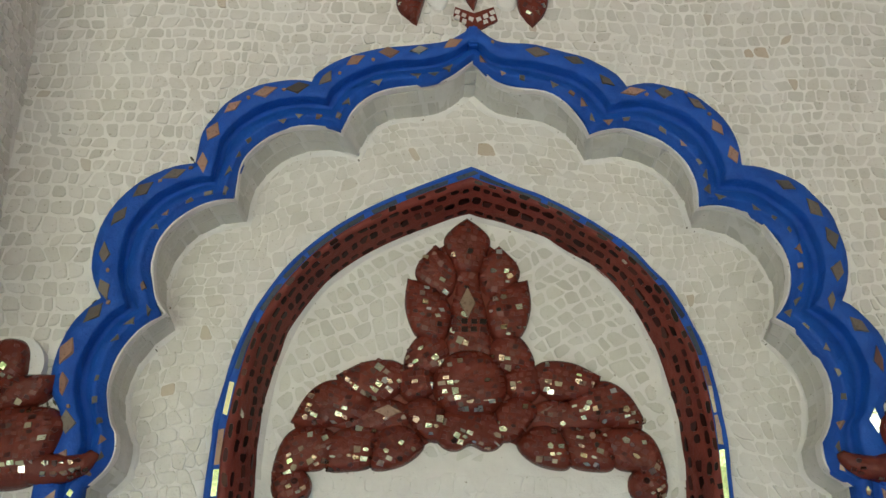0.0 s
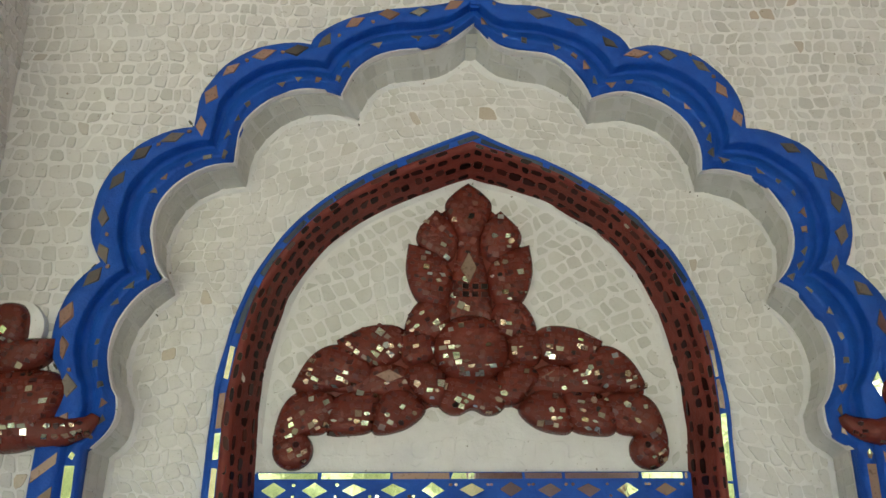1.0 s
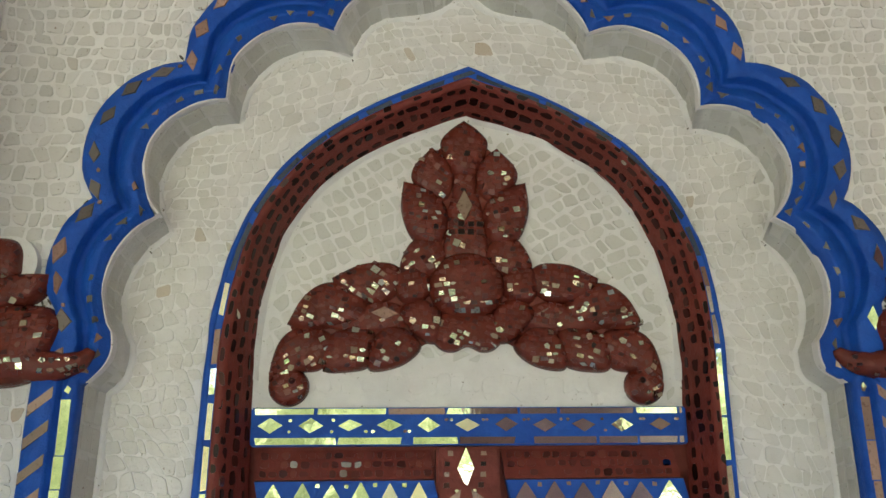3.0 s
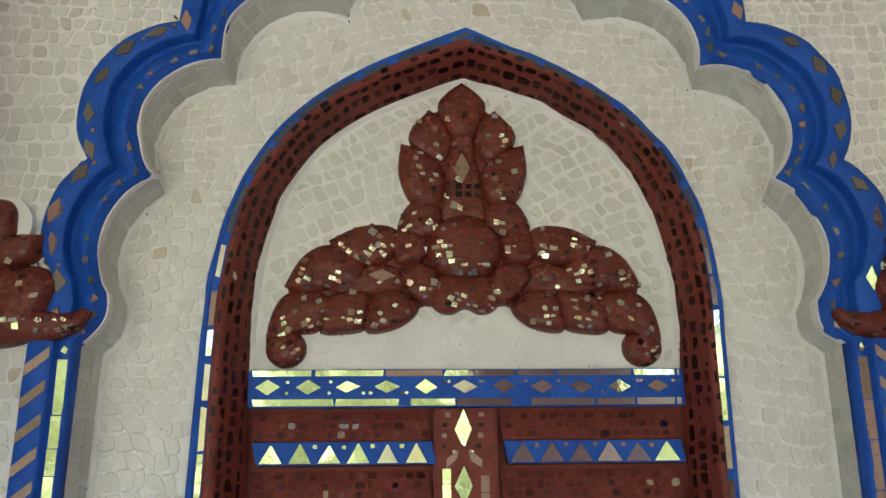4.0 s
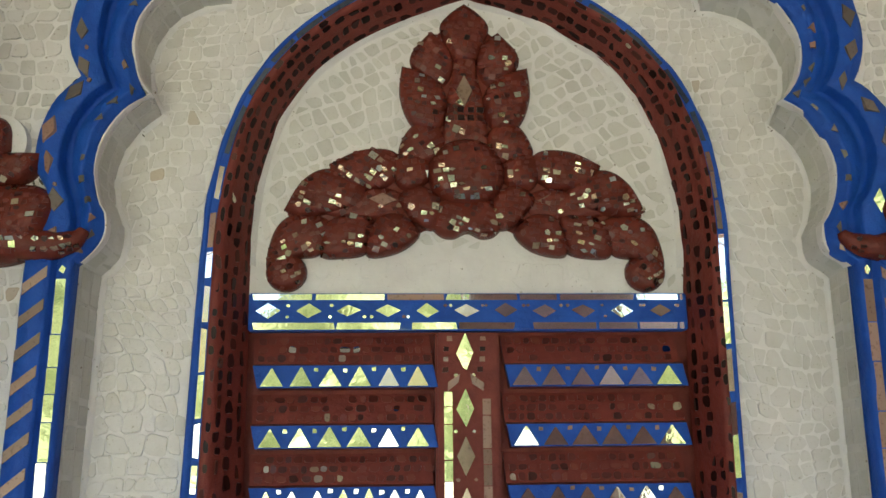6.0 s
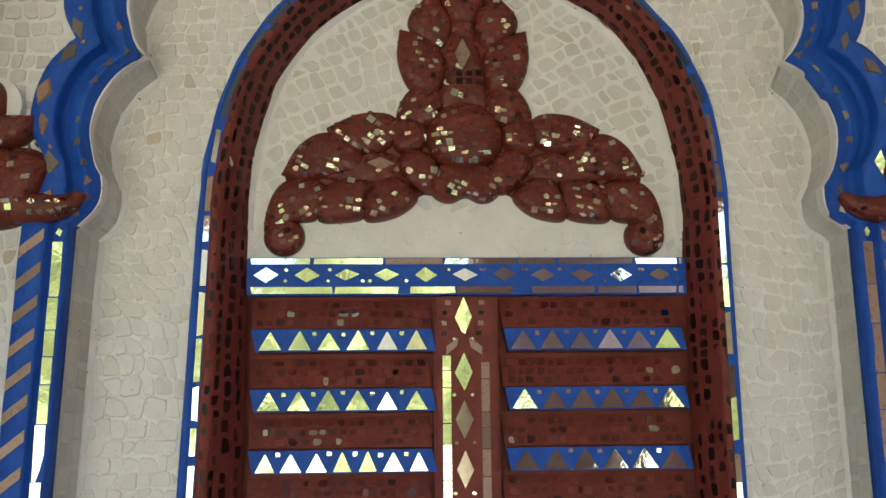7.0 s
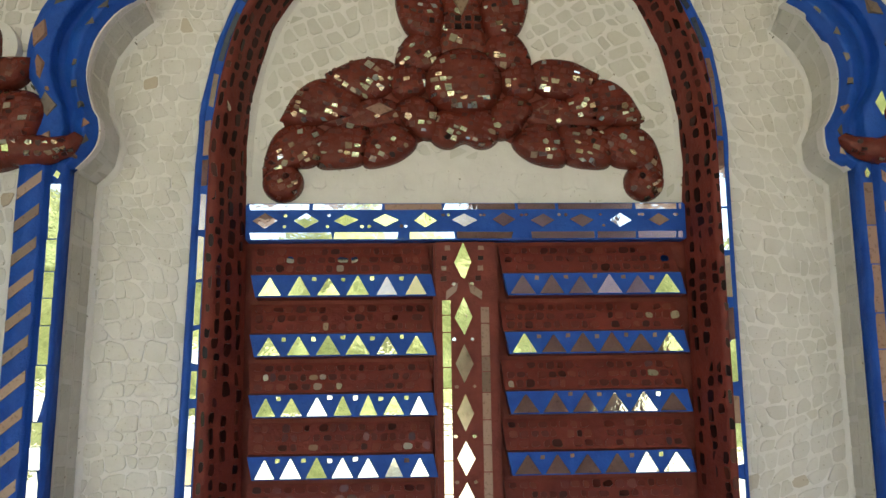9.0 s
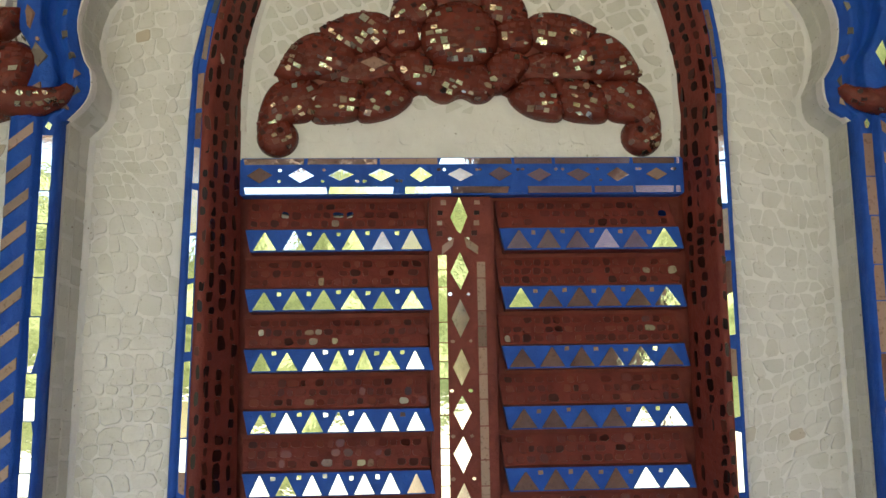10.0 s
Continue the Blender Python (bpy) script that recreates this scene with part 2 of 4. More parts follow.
def loft(a, b, profile, wobble=0.0, seed=0.0):
    """A moulding between two curves; profile: rows of (share of the way from a to b, y)."""
    n = len(a)
    verts, faces = [], []
    for s, y in profile:
        for k, (x, z) in enumerate(between(a, b, s)):
            w = wobble * noise.noise((x * 14, z * 14, s * 3 + seed)) if wobble else 0
            verts.append((x + w, y + w * 0.6, z + w))
    for r in range(len(profile) - 1):
        for k in range(n - 1):
            i = r * n + k
            faces.append((i, i + 1, i + n + 1, i + n))
    me = mesh_of("moulding", verts, faces)
    bm = bmesh.new()
    bm.from_mesh(me)
    bmesh.ops.recalc_face_normals(bm, faces=bm.faces[:])
    if sum(f.normal.y for f in bm.faces) > 0:
        bmesh.ops.reverse_faces(bm, faces=bm.faces[:])
    return bm


def inside(poly):
    xs = np.array([p[0] for p in poly])
    zs = np.array([p[1] for p in poly])
    xe, ze = np.roll(xs, -1), np.roll(zs, -1)

    def test(x, z):
        cross = (zs > z) != (ze > z)
        if not cross.any():
            return False
        at = xs[cross] + (z - zs[cross]) / (ze[cross] - zs[cross]) * (xe[cross] - xs[cross])
        return bool((at > x).sum() % 2)
    return test


def grow(poly, by):
    """The outline moved outwards (or inwards) along its normals."""
    n, out = len(poly), []
    for k in range(n):
        a, b = poly[k - 1], poly[(k + 1) % n]
        dx, dz = b[0] - a[0], b[1] - a[1]
        d = math.hypot(dx, dz) or 1
        out.append((poly[k][0] - dz / d * by, poly[k][1] + dx / d * by))
    return out


def chip(corners, y, high, rng):
    """One tile: its bevelled face stands proud of y towards the viewer."""
    cx = sum(c[0] for c in corners) / len(corners)
    cz = sum(c[1] for c in corners) / len(corners)
    tx, tz, n = rng.uniform(-0.08, 0.08), rng.uniform(-0.08, 0.08), len(corners)
    soft = []
    for k in range(n):
        a, q, e = corners[k - 1], corners[k], corners[(k + 1) % n]
        ca, ce = rng.uniform(0.06, 0.27), rng.uniform(0.06, 0.27)
        soft += [(q[0] + (a[0] - q[0]) * ca, q[1] + (a[1] - q[1]) * ca), (q[0] + (e[0] - q[0]) * ce, q[1] + (e[1] - q[1]) * ce)]
    corners, n = soft, 2 * n
    verts = [(x, y, z) for x, z in corners]
    for x, z in corners:
        fx, fz = cx + (x - cx) * 0.93, cz + (z - cz) * 0.93
        verts.append((fx, y - high + tx * (fx - cx) + tz * (fz - cz), fz))
    faces = [tuple(range(n, 2 * n))] + [(k, (k + 1) % n, n + (k + 1) % n, n + k) for k in range(n)]
    return verts, faces


def tiling(bounds, size, keep, rng, gap=0.0016, jitter=0.2, turn=0.0, warp=0.02):
    """Corners of the broken tiles that fill a region: a worn lattice, cut off where keep() says no."""
    x0, x1, z0, z1 = bounds
    cx, cz = (x0 + x1) / 2, (z0 + z1) / 2
    span = max(x1 - x0, z1 - z0) * (0.75 if turn else 0.55)
    ct, st = math.cos(turn), math.sin(turn)
    shift = rng.uniform(0, 50)

    def laid(u, v):
        w = noise.noise_vector((u * 3 + shift, v * 3, 0.5))
        f = noise.noise_vector((u * 16, v * 16, shift))
        u, v = u + warp * w[0] + 0.22 * size * f[0], v + warp * w[1] + 0.22 * size * f[1]
        return (cx + ct * u - st * v, cz + st * u + ct * v)

    out, v0 = [], -span
    while v0 < span:
        v1 = v0 + size * rng.uniform(0.8, 1.18)
        u0, a0, b0 = -span - rng.uniform(0, size), 0.0, 0.0
        while u0 < span:
            u1 = u0 + size * rng.uniform(0.62, 1.25)
            a1, b1 = rng.uniform(-jitter, jitter) * size, rng.uniform(-jitter, jitter) * size
            k0, k1, k2, k3 = (rng.uniform(-0.5, 0.5) * jitter * size for _ in range(4))
            q = [laid(u0 + a0, v0 + k0), laid(u1 + a1, v0 + k1), laid(u1 + b1, v1 + k2), laid(u0 + b0, v1 + k3)]
            u0, a0, b0 = u1, a1, b1
            mx, mz = sum(p[0] for p in q) / 4, sum(p[1] for p in q) / 4
            if not (x0 < mx < x1 and z0 < mz < z1 and keep(mx, mz)):
                continue
            r = rng.random()
            if r < 0.35:
                k = rng.randrange(4)
                a, b, c = q[k - 1], q[k], q[(k + 1) % 4]
                q[k:k + 1] = [(b[0] + (a[0] - b[0]) * 0.3, b[1] + (a[1] - b[1]) * 0.3), (b[0] + (c[0] - b[0]) * 0.3, b[1] + (c[1] - b[1]) * 0.3)]
            fit = []
            for x, z in q:
                d = math.hypot(x - mx, z - mz)
                f = max(0.3, 1 - rng.uniform(0.7, 1.6) * gap * 1.4 / d)
                x, z = mx + (x - mx) * f, mz + (z - mz) * f
                if not keep(x, z):
                    lo, hi = 0.0, 1.0
                    for _ in range(6):
                        mid = (lo + hi) / 2
                        if keep(mx + (x - mx) * mid, mz + (z - mz) * mid):
                            lo = mid
                        else:
                            hi = mid
                    x, z = mx + (x - mx) * lo, mz + (z - mz) * lo
                fit.append((x, z))
            area = abs(sum(a[0] * b[1] - b[0] * a[1] for a, b in zip(fit, fit[1:] + fit[:1]))) / 2
            if area > 0.18 * size * size:
                if sum(a[0] * b[1] - b[0] * a[1] for a, b in zip(fit, fit[1:] + fit[:1])) < 0:
                    fit.reverse()
                out.append(fit)
        v0 = v1
    return out


def lay(tiles, y, high, mat, parent, near, rng, name="tile", most=300, turned=None):
    """Lays tiles: those whose middle near() accepts as pieces of their own (300 at most), the rest as one."""
    verts, faces, single = [], [], 0
    for q in tiles:
        v, f = chip(q, y, high * rng.uniform(0.75, 1.25), rng)
        mx, mz = q[0]
        if turned:
            v = [turned(p) for p in v]
        if single < most and near(mx, mz):
            single += 1
            part(name, mesh_of(name, v, f), mat, parent)
        else:
            faces += [tuple(i + len(verts) for i in g) for g in f]
            verts += v
    if verts:
        tagged(part(name + "s", mesh_of(name + "s", verts, faces), mat, parent), kind="stuff")


WALL_Y, LIP_Y, PANEL_Y, FIELD_Y = -0.108, -0.09, 0.0, 0.084

# ---- setting: the tiled wall with its arched niche ----
wall = tagged(part("wall_front", plate([[(-1.1, 0), (1.7, 0), (1.7, 3.75), (-1.1, 3.75)], between(OUTER, INNER, 0.25)], WALL_Y, 0.02), GROUT),
              "cream wall of broken white tile mosaic round a scalloped niche", "wall", kind="structure")
panel = tagged(part("wall_niche", plate([grow(REAR, 0.02), between(FRAME_OUT, FRAME_IN, 0.3)], PANEL_Y, 0.05), GROUT),
               "recessed panel of the niche covered in white tile mosaic", "wall", kind="structure")
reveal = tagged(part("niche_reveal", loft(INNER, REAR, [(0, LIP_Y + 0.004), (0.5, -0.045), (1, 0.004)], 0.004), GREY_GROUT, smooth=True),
                "grey tiled reveal of the scalloped niche", "reveal", kind="structure")
part("corner_bead", loft(REAR, grow(REAR, -0.013), [(-0.3, -0.005), (0.1, -0.0075), (0.5, -0.005), (1.0, 0.001)], 0.006, 2.0), PALE_GROUT, panel, "rough white plaster bead", smooth=True)
back = tagged(part("wall_back", box_mesh(-1.0, 1.7, 0.16, 0.36, 0, 3.75), GROUT), "plain wall closing the niche from behind", "wall", kind="structure")
pier = tagged(part("wall_pier", box_mesh(-1.6, -1.03, -0.42, 0.3, 0, 3.75, bevel=0.01), GROUT), "tiled pier standing out from the wall", "wall", kind="structure")

# ---- the veranda behind the camera ----
tagged(part("floor", box_mesh(-4.6, 4.6, -5.2, 0.36, -0.15, 0), FLOOR), "worn grey stone floor of the veranda", "floor", kind="structure")
tagged(part("ceiling", box_mesh(-4.6, 4.6, -5.2, 0.36, 3.75, 3.9), CEILING), "brownish plastered ceiling", "ceiling", kind="structure")
tagged(part("ground", box_mesh(-70, 70, -140, -5.2, -0.6, -0.3), LAWN), "sunlit green lawn outside the veranda", "ground", kind="structure")
for nm, x0, x1 in (("wall_west", -4.6, -4.4), ("wall_east", 4.4, 4.6)):
    tagged(part(nm, box_mesh(x0, x1, -5.2, 0.36, 0, 3.75), BRICK), "reddish laterite side wall", "wall", kind="structure")
tagged(part("wall_lintel", box_mesh(-4.4, 4.4, -5.0, -4.6, 3.18, 3.75), BRICK), "reddish laterite lintel over the veranda openings", "wall", kind="structure")
# Added out of view so that no light leaks past the tiled pier.
tagged(part("wall_rear_side", box_mesh(-4.4, -1.58, -0.05, 0.36, 0, 3.75), BRICK), "unseen laterite wall closing the gap beside the tiled pier", "wall", kind="structure")
tagged(part("wall_front_side", box_mesh(1.7, 4.4, 0.0, 0.36, 0, 3.75), BRICK), "laterite wall beside the tiled wall", "wall", kind="structure")
for x0, x1 in ((0.45, 1.74), (2.75, 3.35)):
    tagged(part("pier", box_mesh(x0, x1, -5.0, -4.6, 0, 3.18), BRICK), "reddish laterite pier between the openings", "wall", kind="structure")


# ---- helpers for inlaid pieces ----
def gem(outline, centre, along, across, thick, rng, tilt=0.03, inset=0.9, lean=0.0, dip=0.0):
    """A thin piece: its outline in the plane of along and across, laid at centre, its face a little askew."""
    along = Vector(along).normalized()
    face = along.cross(Vector(across)).normalized()
    if face.y > 0:
        face = -face
    across = Vector(across).normalized()
    ta, tb, n, c = rng.gauss(dip, tilt), rng.gauss(lean, tilt), len(outline), Vector(centre)
    verts = [c + along * a + across * b - face * 0.005 for a, b in outline]
    verts += [c + along * a * inset + across * b * inset + face * (thick + ta * a + tb * b) for a, b in outline]
    faces = [tuple(range(n, 2 * n))] + [(k, (k + 1) % n, n + (k + 1) % n, n + k) for k in range(n)]
    bm = bmesh.new()
    bm.from_mesh(mesh_of("piece", [tuple(v) for v in verts], faces))
    bmesh.ops.recalc_face_normals(bm, faces=bm.faces[:])
    top = max(bm.faces, key=lambda f: len(f.verts) if n != 4 else f.normal.dot(face))
    if top.normal.dot(face) < 0:
        bmesh.ops.reverse_faces(bm, faces=bm.faces[:])
    return bm


def diamond(a, b, rng=None, w=0.0):
    r = (lambda: rng.uniform(-w, w)) if rng else (lambda: 0)
    return [(-a + r(), r()), (r(), -b + r()), (a + r(), r()), (r(), b + r())]


def quad(a, b, rng, w):
    r = lambda: rng.uniform(1 - w, 1 + w * 0.4)
    return [(-a * r(), -b * r()), (a * r(), -b * r()), (a * r(), b * r()), (-a * r(), b * r())]


def soft_quad(a, b, rng):
    p, out = quad(a, b, rng, 0.3), []
    for k in range(4):
        q = p[k]
        for e in (p[k - 1], p[(k + 1) % 4]):
            f = rng.uniform(0.14, 0.3)
            out.append((q[0] + (e[0] - q[0]) * f, q[1] + (e[1] - q[1]) * f))
    return out


def shard(a, b, rng):
    n = rng.choice((4, 5, 5, 6))
    t0 = rng.uniform(0, 6)
    return [(a * rng.uniform(0.7, 1.1) * math.cos(t0 + 6.283 * k / n), b * rng.uniform(0.7, 1.1) * math.sin(t0 + 6.283 * k / n)) for k in range(n)]


class Ring:
    """The band between two curves with a profile; places on it go by metres along the curve and share of its width."""

    def __init__(self, a, b, profile, wobble=0.0):
        self.a, self.b, self.profile, self.wobble = a, b, profile, wobble
        mid = between(a, b, 0.5)
        self.run = np.concatenate([[0], np.cumsum([math.dist(p, q) for p, q in zip(mid, mid[1:])])])
        self.length = float(self.run[-1])

    def at(self, d, s):
        k = float(np.interp(d, self.run, np.arange(len(self.run))))
        i = min(int(k), len(self.a) - 2)
        f = k - i
        p = [self.a[i][j] + (self.a[i + 1][j] - self.a[i][j]) * f for j in (0, 1)]
        q = [self.b[i][j] + (self.b[i + 1][j] - self.b[i][j]) * f for j in (0, 1)]
        y = float(np.interp(s, [r[0] for r in self.profile], [r[1] for r in self.profile]))
        x, z = p[0] + (q[0] - p[0]) * s, p[1] + (q[1] - p[1]) * s
        w = self.wobble * noise.noise((x * 14, z * 14, s * 3))
        return Vector((x + w, y + 0.6 * w, z + w))

    def basis(self, d, s):
        along = self.at(min(self.length, d + 0.004), s) - self.at(max(0, d - 0.004), s)
        across = self.at(d, s + 0.03) - self.at(d, s - 0.03)
        along.normalize()
        across -= along * across.dot(along)
        return self.at(d, s), along, across.normalized()


# ---- blue scalloped arch ----
rng = random.Random(5)
FEET = 2.03
ARCH_A = [p for p in OUTER if p[1] >= FEET - 0.001]
ARCH_B = [p for p in INNER if p[1] >= FEET - 0.001]
ARCH_PROFILE = [(-0.03, -0.09), (-0.01, -0.120), (0.04, -0.130), (0.22, -0.135), (0.43, -0.134), (0.465, -0.129), (0.475, -0.108), (0.51, -0.099),
                (0.60, -0.103), (0.635, -0.107), (0.645, -0.115), (0.80, -0.115), (0.84, -0.1165), (0.86, -0.112), (0.94, -0.106), (0.985, -0.099), (0.985, -0.09)]
arch = tagged(new("arch_moulding"), "bright blue scalloped cement arch moulding inlaid with small mirrors", "moulding")
moulding = part("moulding", loft(ARCH_A, ARCH_B, ARCH_PROFILE, 0.0085), BLUE, arch, smooth=True)
part("edge_plaster", loft(ARCH_A, ARCH_B, [(0.96, -0.098), (0.99, -0.1015), (1.008, -0.1005), (1.018, -0.092), (1.01, -0.075)], 0.007, 4.0), PALE_GROUT, arch, "rough white plaster edge")
band = Ring(ARCH_A, ARCH_B, ARCH_PROFILE, 0.0085)
d = 0.05
while d < band.length - 0.05:
    c, al, ac = band.basis(d, 0.22)
    if rng.random() > 0.05 and abs(c.x) > 0.03:
        low = c.z < 2.30 and c.x > 0
        # Pink pieces hold the mirrored brown ceiling as colour; the right side is greyer.
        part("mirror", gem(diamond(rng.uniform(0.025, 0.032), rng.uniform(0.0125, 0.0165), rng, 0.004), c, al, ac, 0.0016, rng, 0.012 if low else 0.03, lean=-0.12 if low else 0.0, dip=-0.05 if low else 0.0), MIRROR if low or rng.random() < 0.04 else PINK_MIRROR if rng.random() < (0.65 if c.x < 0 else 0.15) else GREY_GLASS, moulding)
    if rng.random() < 0.35:
        c2, al2, ac2 = band.basis(d + 0.04, rng.uniform(0.1, 0.34))
        part("mirror", gem(shard(0.006, 0.005, rng), c2, al2, ac2, 0.003, rng), PINK_MIRROR, moulding)
    d += rng.uniform(0.070, 0.084)
d = 0.04
while d < band.length - 0.03:
    c, al, ac = band.basis(d, 0.83 + rng.uniform(-0.03, 0.03))
    a, b = rng.uniform(0.009, 0.015), rng.uniform(0.005, 0.008)
    shape = [(-a, -b), (a, -b * 0.6), (rng.uniform(-0.3, 0.3) * a, b)] if rng.random() < 0.6 else quad(a * 0.8, b * 0.8, rng, 0.5)
    if rng.random() > 0.12:
        part("mirror", gem(shape, c, al, ac, 0.003, rng), GREY_GLASS if rng.random() < 0.7 else PINK_MIRROR, moulding)
    d += rng.uniform(0.035, 0.06)
cap = box_mesh(-0.016, 0.016, -0.134, -0.1, 3.045, 3.1, bevel=0.006)
part("keystone", cap, BLUE, arch)

# ---- pilasters ----
def pilaster(side):
    thing = tagged(new("pilaster"), "blue pilaster with slanting pink stripes and a mirror strip", "pilaster", "pilasters of the niche")
    at = lambda x, z: side * x - (SPLAY / (FEET - BOTTOM) * (FEET - z) if side < 0 else 0.014)
    rows = [(0.870, -0.09), (0.867, -0.118), (0.862, -0.126), (0.819, -0.128), (0.814, -0.122), (0.8105, -0.108), (0.8075, -0.108), (0.806, -0.116), (0.784, -0.118), (0.781, -0.114), (0.7785, -0.112), (0.7765, -0.102), (0.7765, -0.05)]
    levels = [BOTTOM + (FEET + 0.012 - BOTTOM) * k / 40 for k in range(41)]
    verts, faces, n = [], [], len(rows)
    for z in levels:
        for x, y in rows:
            w = 0.0022 * noise.noise((x * 30, z * 11, side * 4.0))
            verts.append((at(x + w, z), y + 0.5 * w, z))
    for r in range(len(levels) - 1):
        for k in range(n - 1):
            f = (r * n + k, r * n + k + 1, r * n + n + k + 1, r * n + n + k)
            faces.append(f if side < 0 else f[::-1])
    shaft = part("shaft", mesh_of("shaft", verts, faces), BLUE, thing, smooth=True)
    z = FEET - 0.035
    while z > 1.15:
        part("stripe", gem([(-0.029, -0.011), (0.029, -0.011), (0.029, 0.011), (-0.029, 0.011)], (at(0.8405, z), -0.1275, z), (-side * 0.044, 0, 0.036), (0, 0, 1), 0.0014, rng, 0.008, 0.97), PINK_MIRROR if rng.random() < 0.85 else OLD_MIRROR, shaft)
        z -= rng.uniform(0.060, 0.066)
    z = FEET - 0.012
    part("mirror", gem(shard(0.008, 0.012, rng), (at(0.795, z), -0.1172, z), (1, 0, 0), (0, 0, 1), 0.001, rng), MIRROR, shaft)
    z -= 0.018
    while z > 1.15:
        h = rng.uniform(0.04, 0.11)
        # Upper right pieces have their brown reflection put into the glass colour.
        worn_or_dim = side > 0 and z > 1.62
        part("mirror", gem([(-0.0095, -h / 2), (0.0095, -h / 2), (0.0095, h / 2), (-0.0095, h / 2)], (at(0.795, z - h / 2), -0.1172, z - h / 2), (1, 0, 0), (0, 0, 1), 0.001, rng, 0.012, 0.985), PINK_MIRROR if worn_or_dim else MIRROR, shaft)
        z -= h + 0.001
    return thing


pilaster(-1), pilaster(1)


# ---- maroon relief leaves ----
def dome_mesh(cx, cz, r, height, y, rings=10, turns=32):
    verts, faces = [(cx, y - height, cz)], []
    for i in range(1, rings + 2):
        u = min(1.0, i / rings)
        for k in range(turns):
            a = 6.2832 * k / turns
            yy = y + 0.012 if i > rings else y - height * max(0.0, 1 - u ** 2.6) ** 0.6
            w = 1 + 0.02 * noise.noise((math.cos(a) * 2 + cx * 30, math.sin(a) * 2, u))
            verts.append((cx + r * u * w * math.cos(a), yy, cz + r * u * w * math.sin(a)))
    faces += [(0, 1 + (k + 1) % turns, 1 + k) for k in range(turns)]
    for i in range(rings):
        s = 1 + i * turns
        faces += [(s + k, s + (k + 1) % turns, s + turns + (k + 1) % turns, s + turns + k) for k in range(turns)]
    bm = bmesh.new()
    bm.from_mesh(mesh_of("dome", verts, faces))
    bmesh.ops.recalc_face_normals(bm, faces=bm.faces[:])
    return bm


def rounded(points, mirrored_at=None, steps=7):
    """A closed outline through a few corners, rounded but at those marked with a third value."""
    if mirrored_at is not None:
        points = [p for p in points] + [(2 * mirrored_at - p[0], *p[1:]) for p in reversed(points) if abs(p[0] - mirrored_at) > 1e-6]
    n, out = len(points), []
    for k in range(n):
        a, b, c, e = points[k - 1], points[k], points[(k + 1) % n], points[(k + 2) % n]
        sharp_b, sharp_c = len(b) > 2, len(c) > 2
        for i in range(steps):
            t = i / steps
            h0, h1, h2, h3 = 2 * t ** 3 - 3 * t * t + 1, t ** 3 - 2 * t * t + t, 3 * t * t - 2 * t ** 3, t ** 3 - t * t
            p = []
            for j in (0, 1):
                m0 = (c[j] - b[j]) * 0.6 if sharp_b else (c[j] - a[j]) * 0.5
                m1 = (c[j] - b[j]) * 0.6 if sharp_c else (e[j] - b[j]) * 0.5
                p.append(h0 * b[j] + h1 * m0 + h2 * c[j] + h3 * m1)
            out.append(tuple(p))
    return out


class Pad:
    """A pillowed leaf of the relief: steep at its outline, almost flat on top, cut by a shallow vein."""

    def __init__(self, outline, height, y, lean=0.0, vein=None):
        self.height, self.y, self.lean, self.vein = height, y, lean, vein
        self.cx = sum(p[0] for p in outline) / len(outline)
        self.cz = sum(p[1] for p in outline) / len(outline)
        outline = self.outline = [(self.cx + (x - self.cx) * 1.02, self.cz + (z - self.cz) * 1.02) for x, z in outline]
        self.size = max(math.dist(p, (self.cx, self.cz)) for p in outline)
        self.holds = inside(outline)

    def at(self, s, k):
        x, z = self.outline[k % len(self.outline)]
        return self.lift(self.cx + (x - self.cx) * s, self.cz + (z - self.cz) * s, s)

    def lift(self, x, z, s):
        rise = self.height * max(0.0, 1 - s ** 5.0) ** 0.5
        rise *= 1 + self.lean * (z - self.cz) / self.size
        if self.vein:
            dx, dz = self.vein
            off = ((x - self.cx) * dz - (z - self.cz) * dx) / math.hypot(dx, dz)
            rise -= 0.005 * math.exp(-(off / 0.006) ** 2) * (1 - s * s)
        rise += 0.0022 * noise.noise((x * 55, z * 55, 0.7)) * (1 - s ** 4)
        return Vector((x, self.y - rise, z))

    def share(self, x, z):
        """How far out from the middle a place lies, 1 on the outline."""
        dx, dz = x - self.cx, z - self.cz
        a = math.atan2(dz, dx)
        best = min(self.outline, key=lambda p: abs((math.atan2(p[1] - self.cz, p[0] - self.cx) - a + math.pi) % (2 * math.pi) - math.pi))
        return min(1.0, math.hypot(dx, dz) / max(1e-5, math.dist(best, (self.cx, self.cz))))

    def mesh(self):
        n, rings = len(self.outline), (1.0, 0.985, 0.95, 0.9, 0.82, 0.7, 0.55, 0.38, 0.2)
        verts, faces = [(x, self.y + 0.014, z) for x, z in self.outline], []
        for s in rings:
            verts += [tuple(self.at(s, k)) for k in range(n)]
        verts.append(tuple(self.lift(self.cx, self.cz, 0.0)))
        for r in range(len(rings)):
            faces += [(r * n + k, r * n + (k + 1) % n, (r + 1) * n + (k + 1) % n, (r + 1) * n + k) for k in range(n)]
        last = len(rings) * n
        faces += [(last + k, last + (k + 1) % n, len(verts) - 1) for k in range(n)]
        bm = bmesh.new()
        bm.from_mesh(mesh_of("pad", verts, faces))
        bmesh.ops.recalc_face_normals(bm, faces=bm.faces[:])
        if sum(f.normal.y * f.calc_area() for f in bm.faces) > 0:
            bmesh.ops.reverse_faces(bm, faces=bm.faces[:])
        return bm


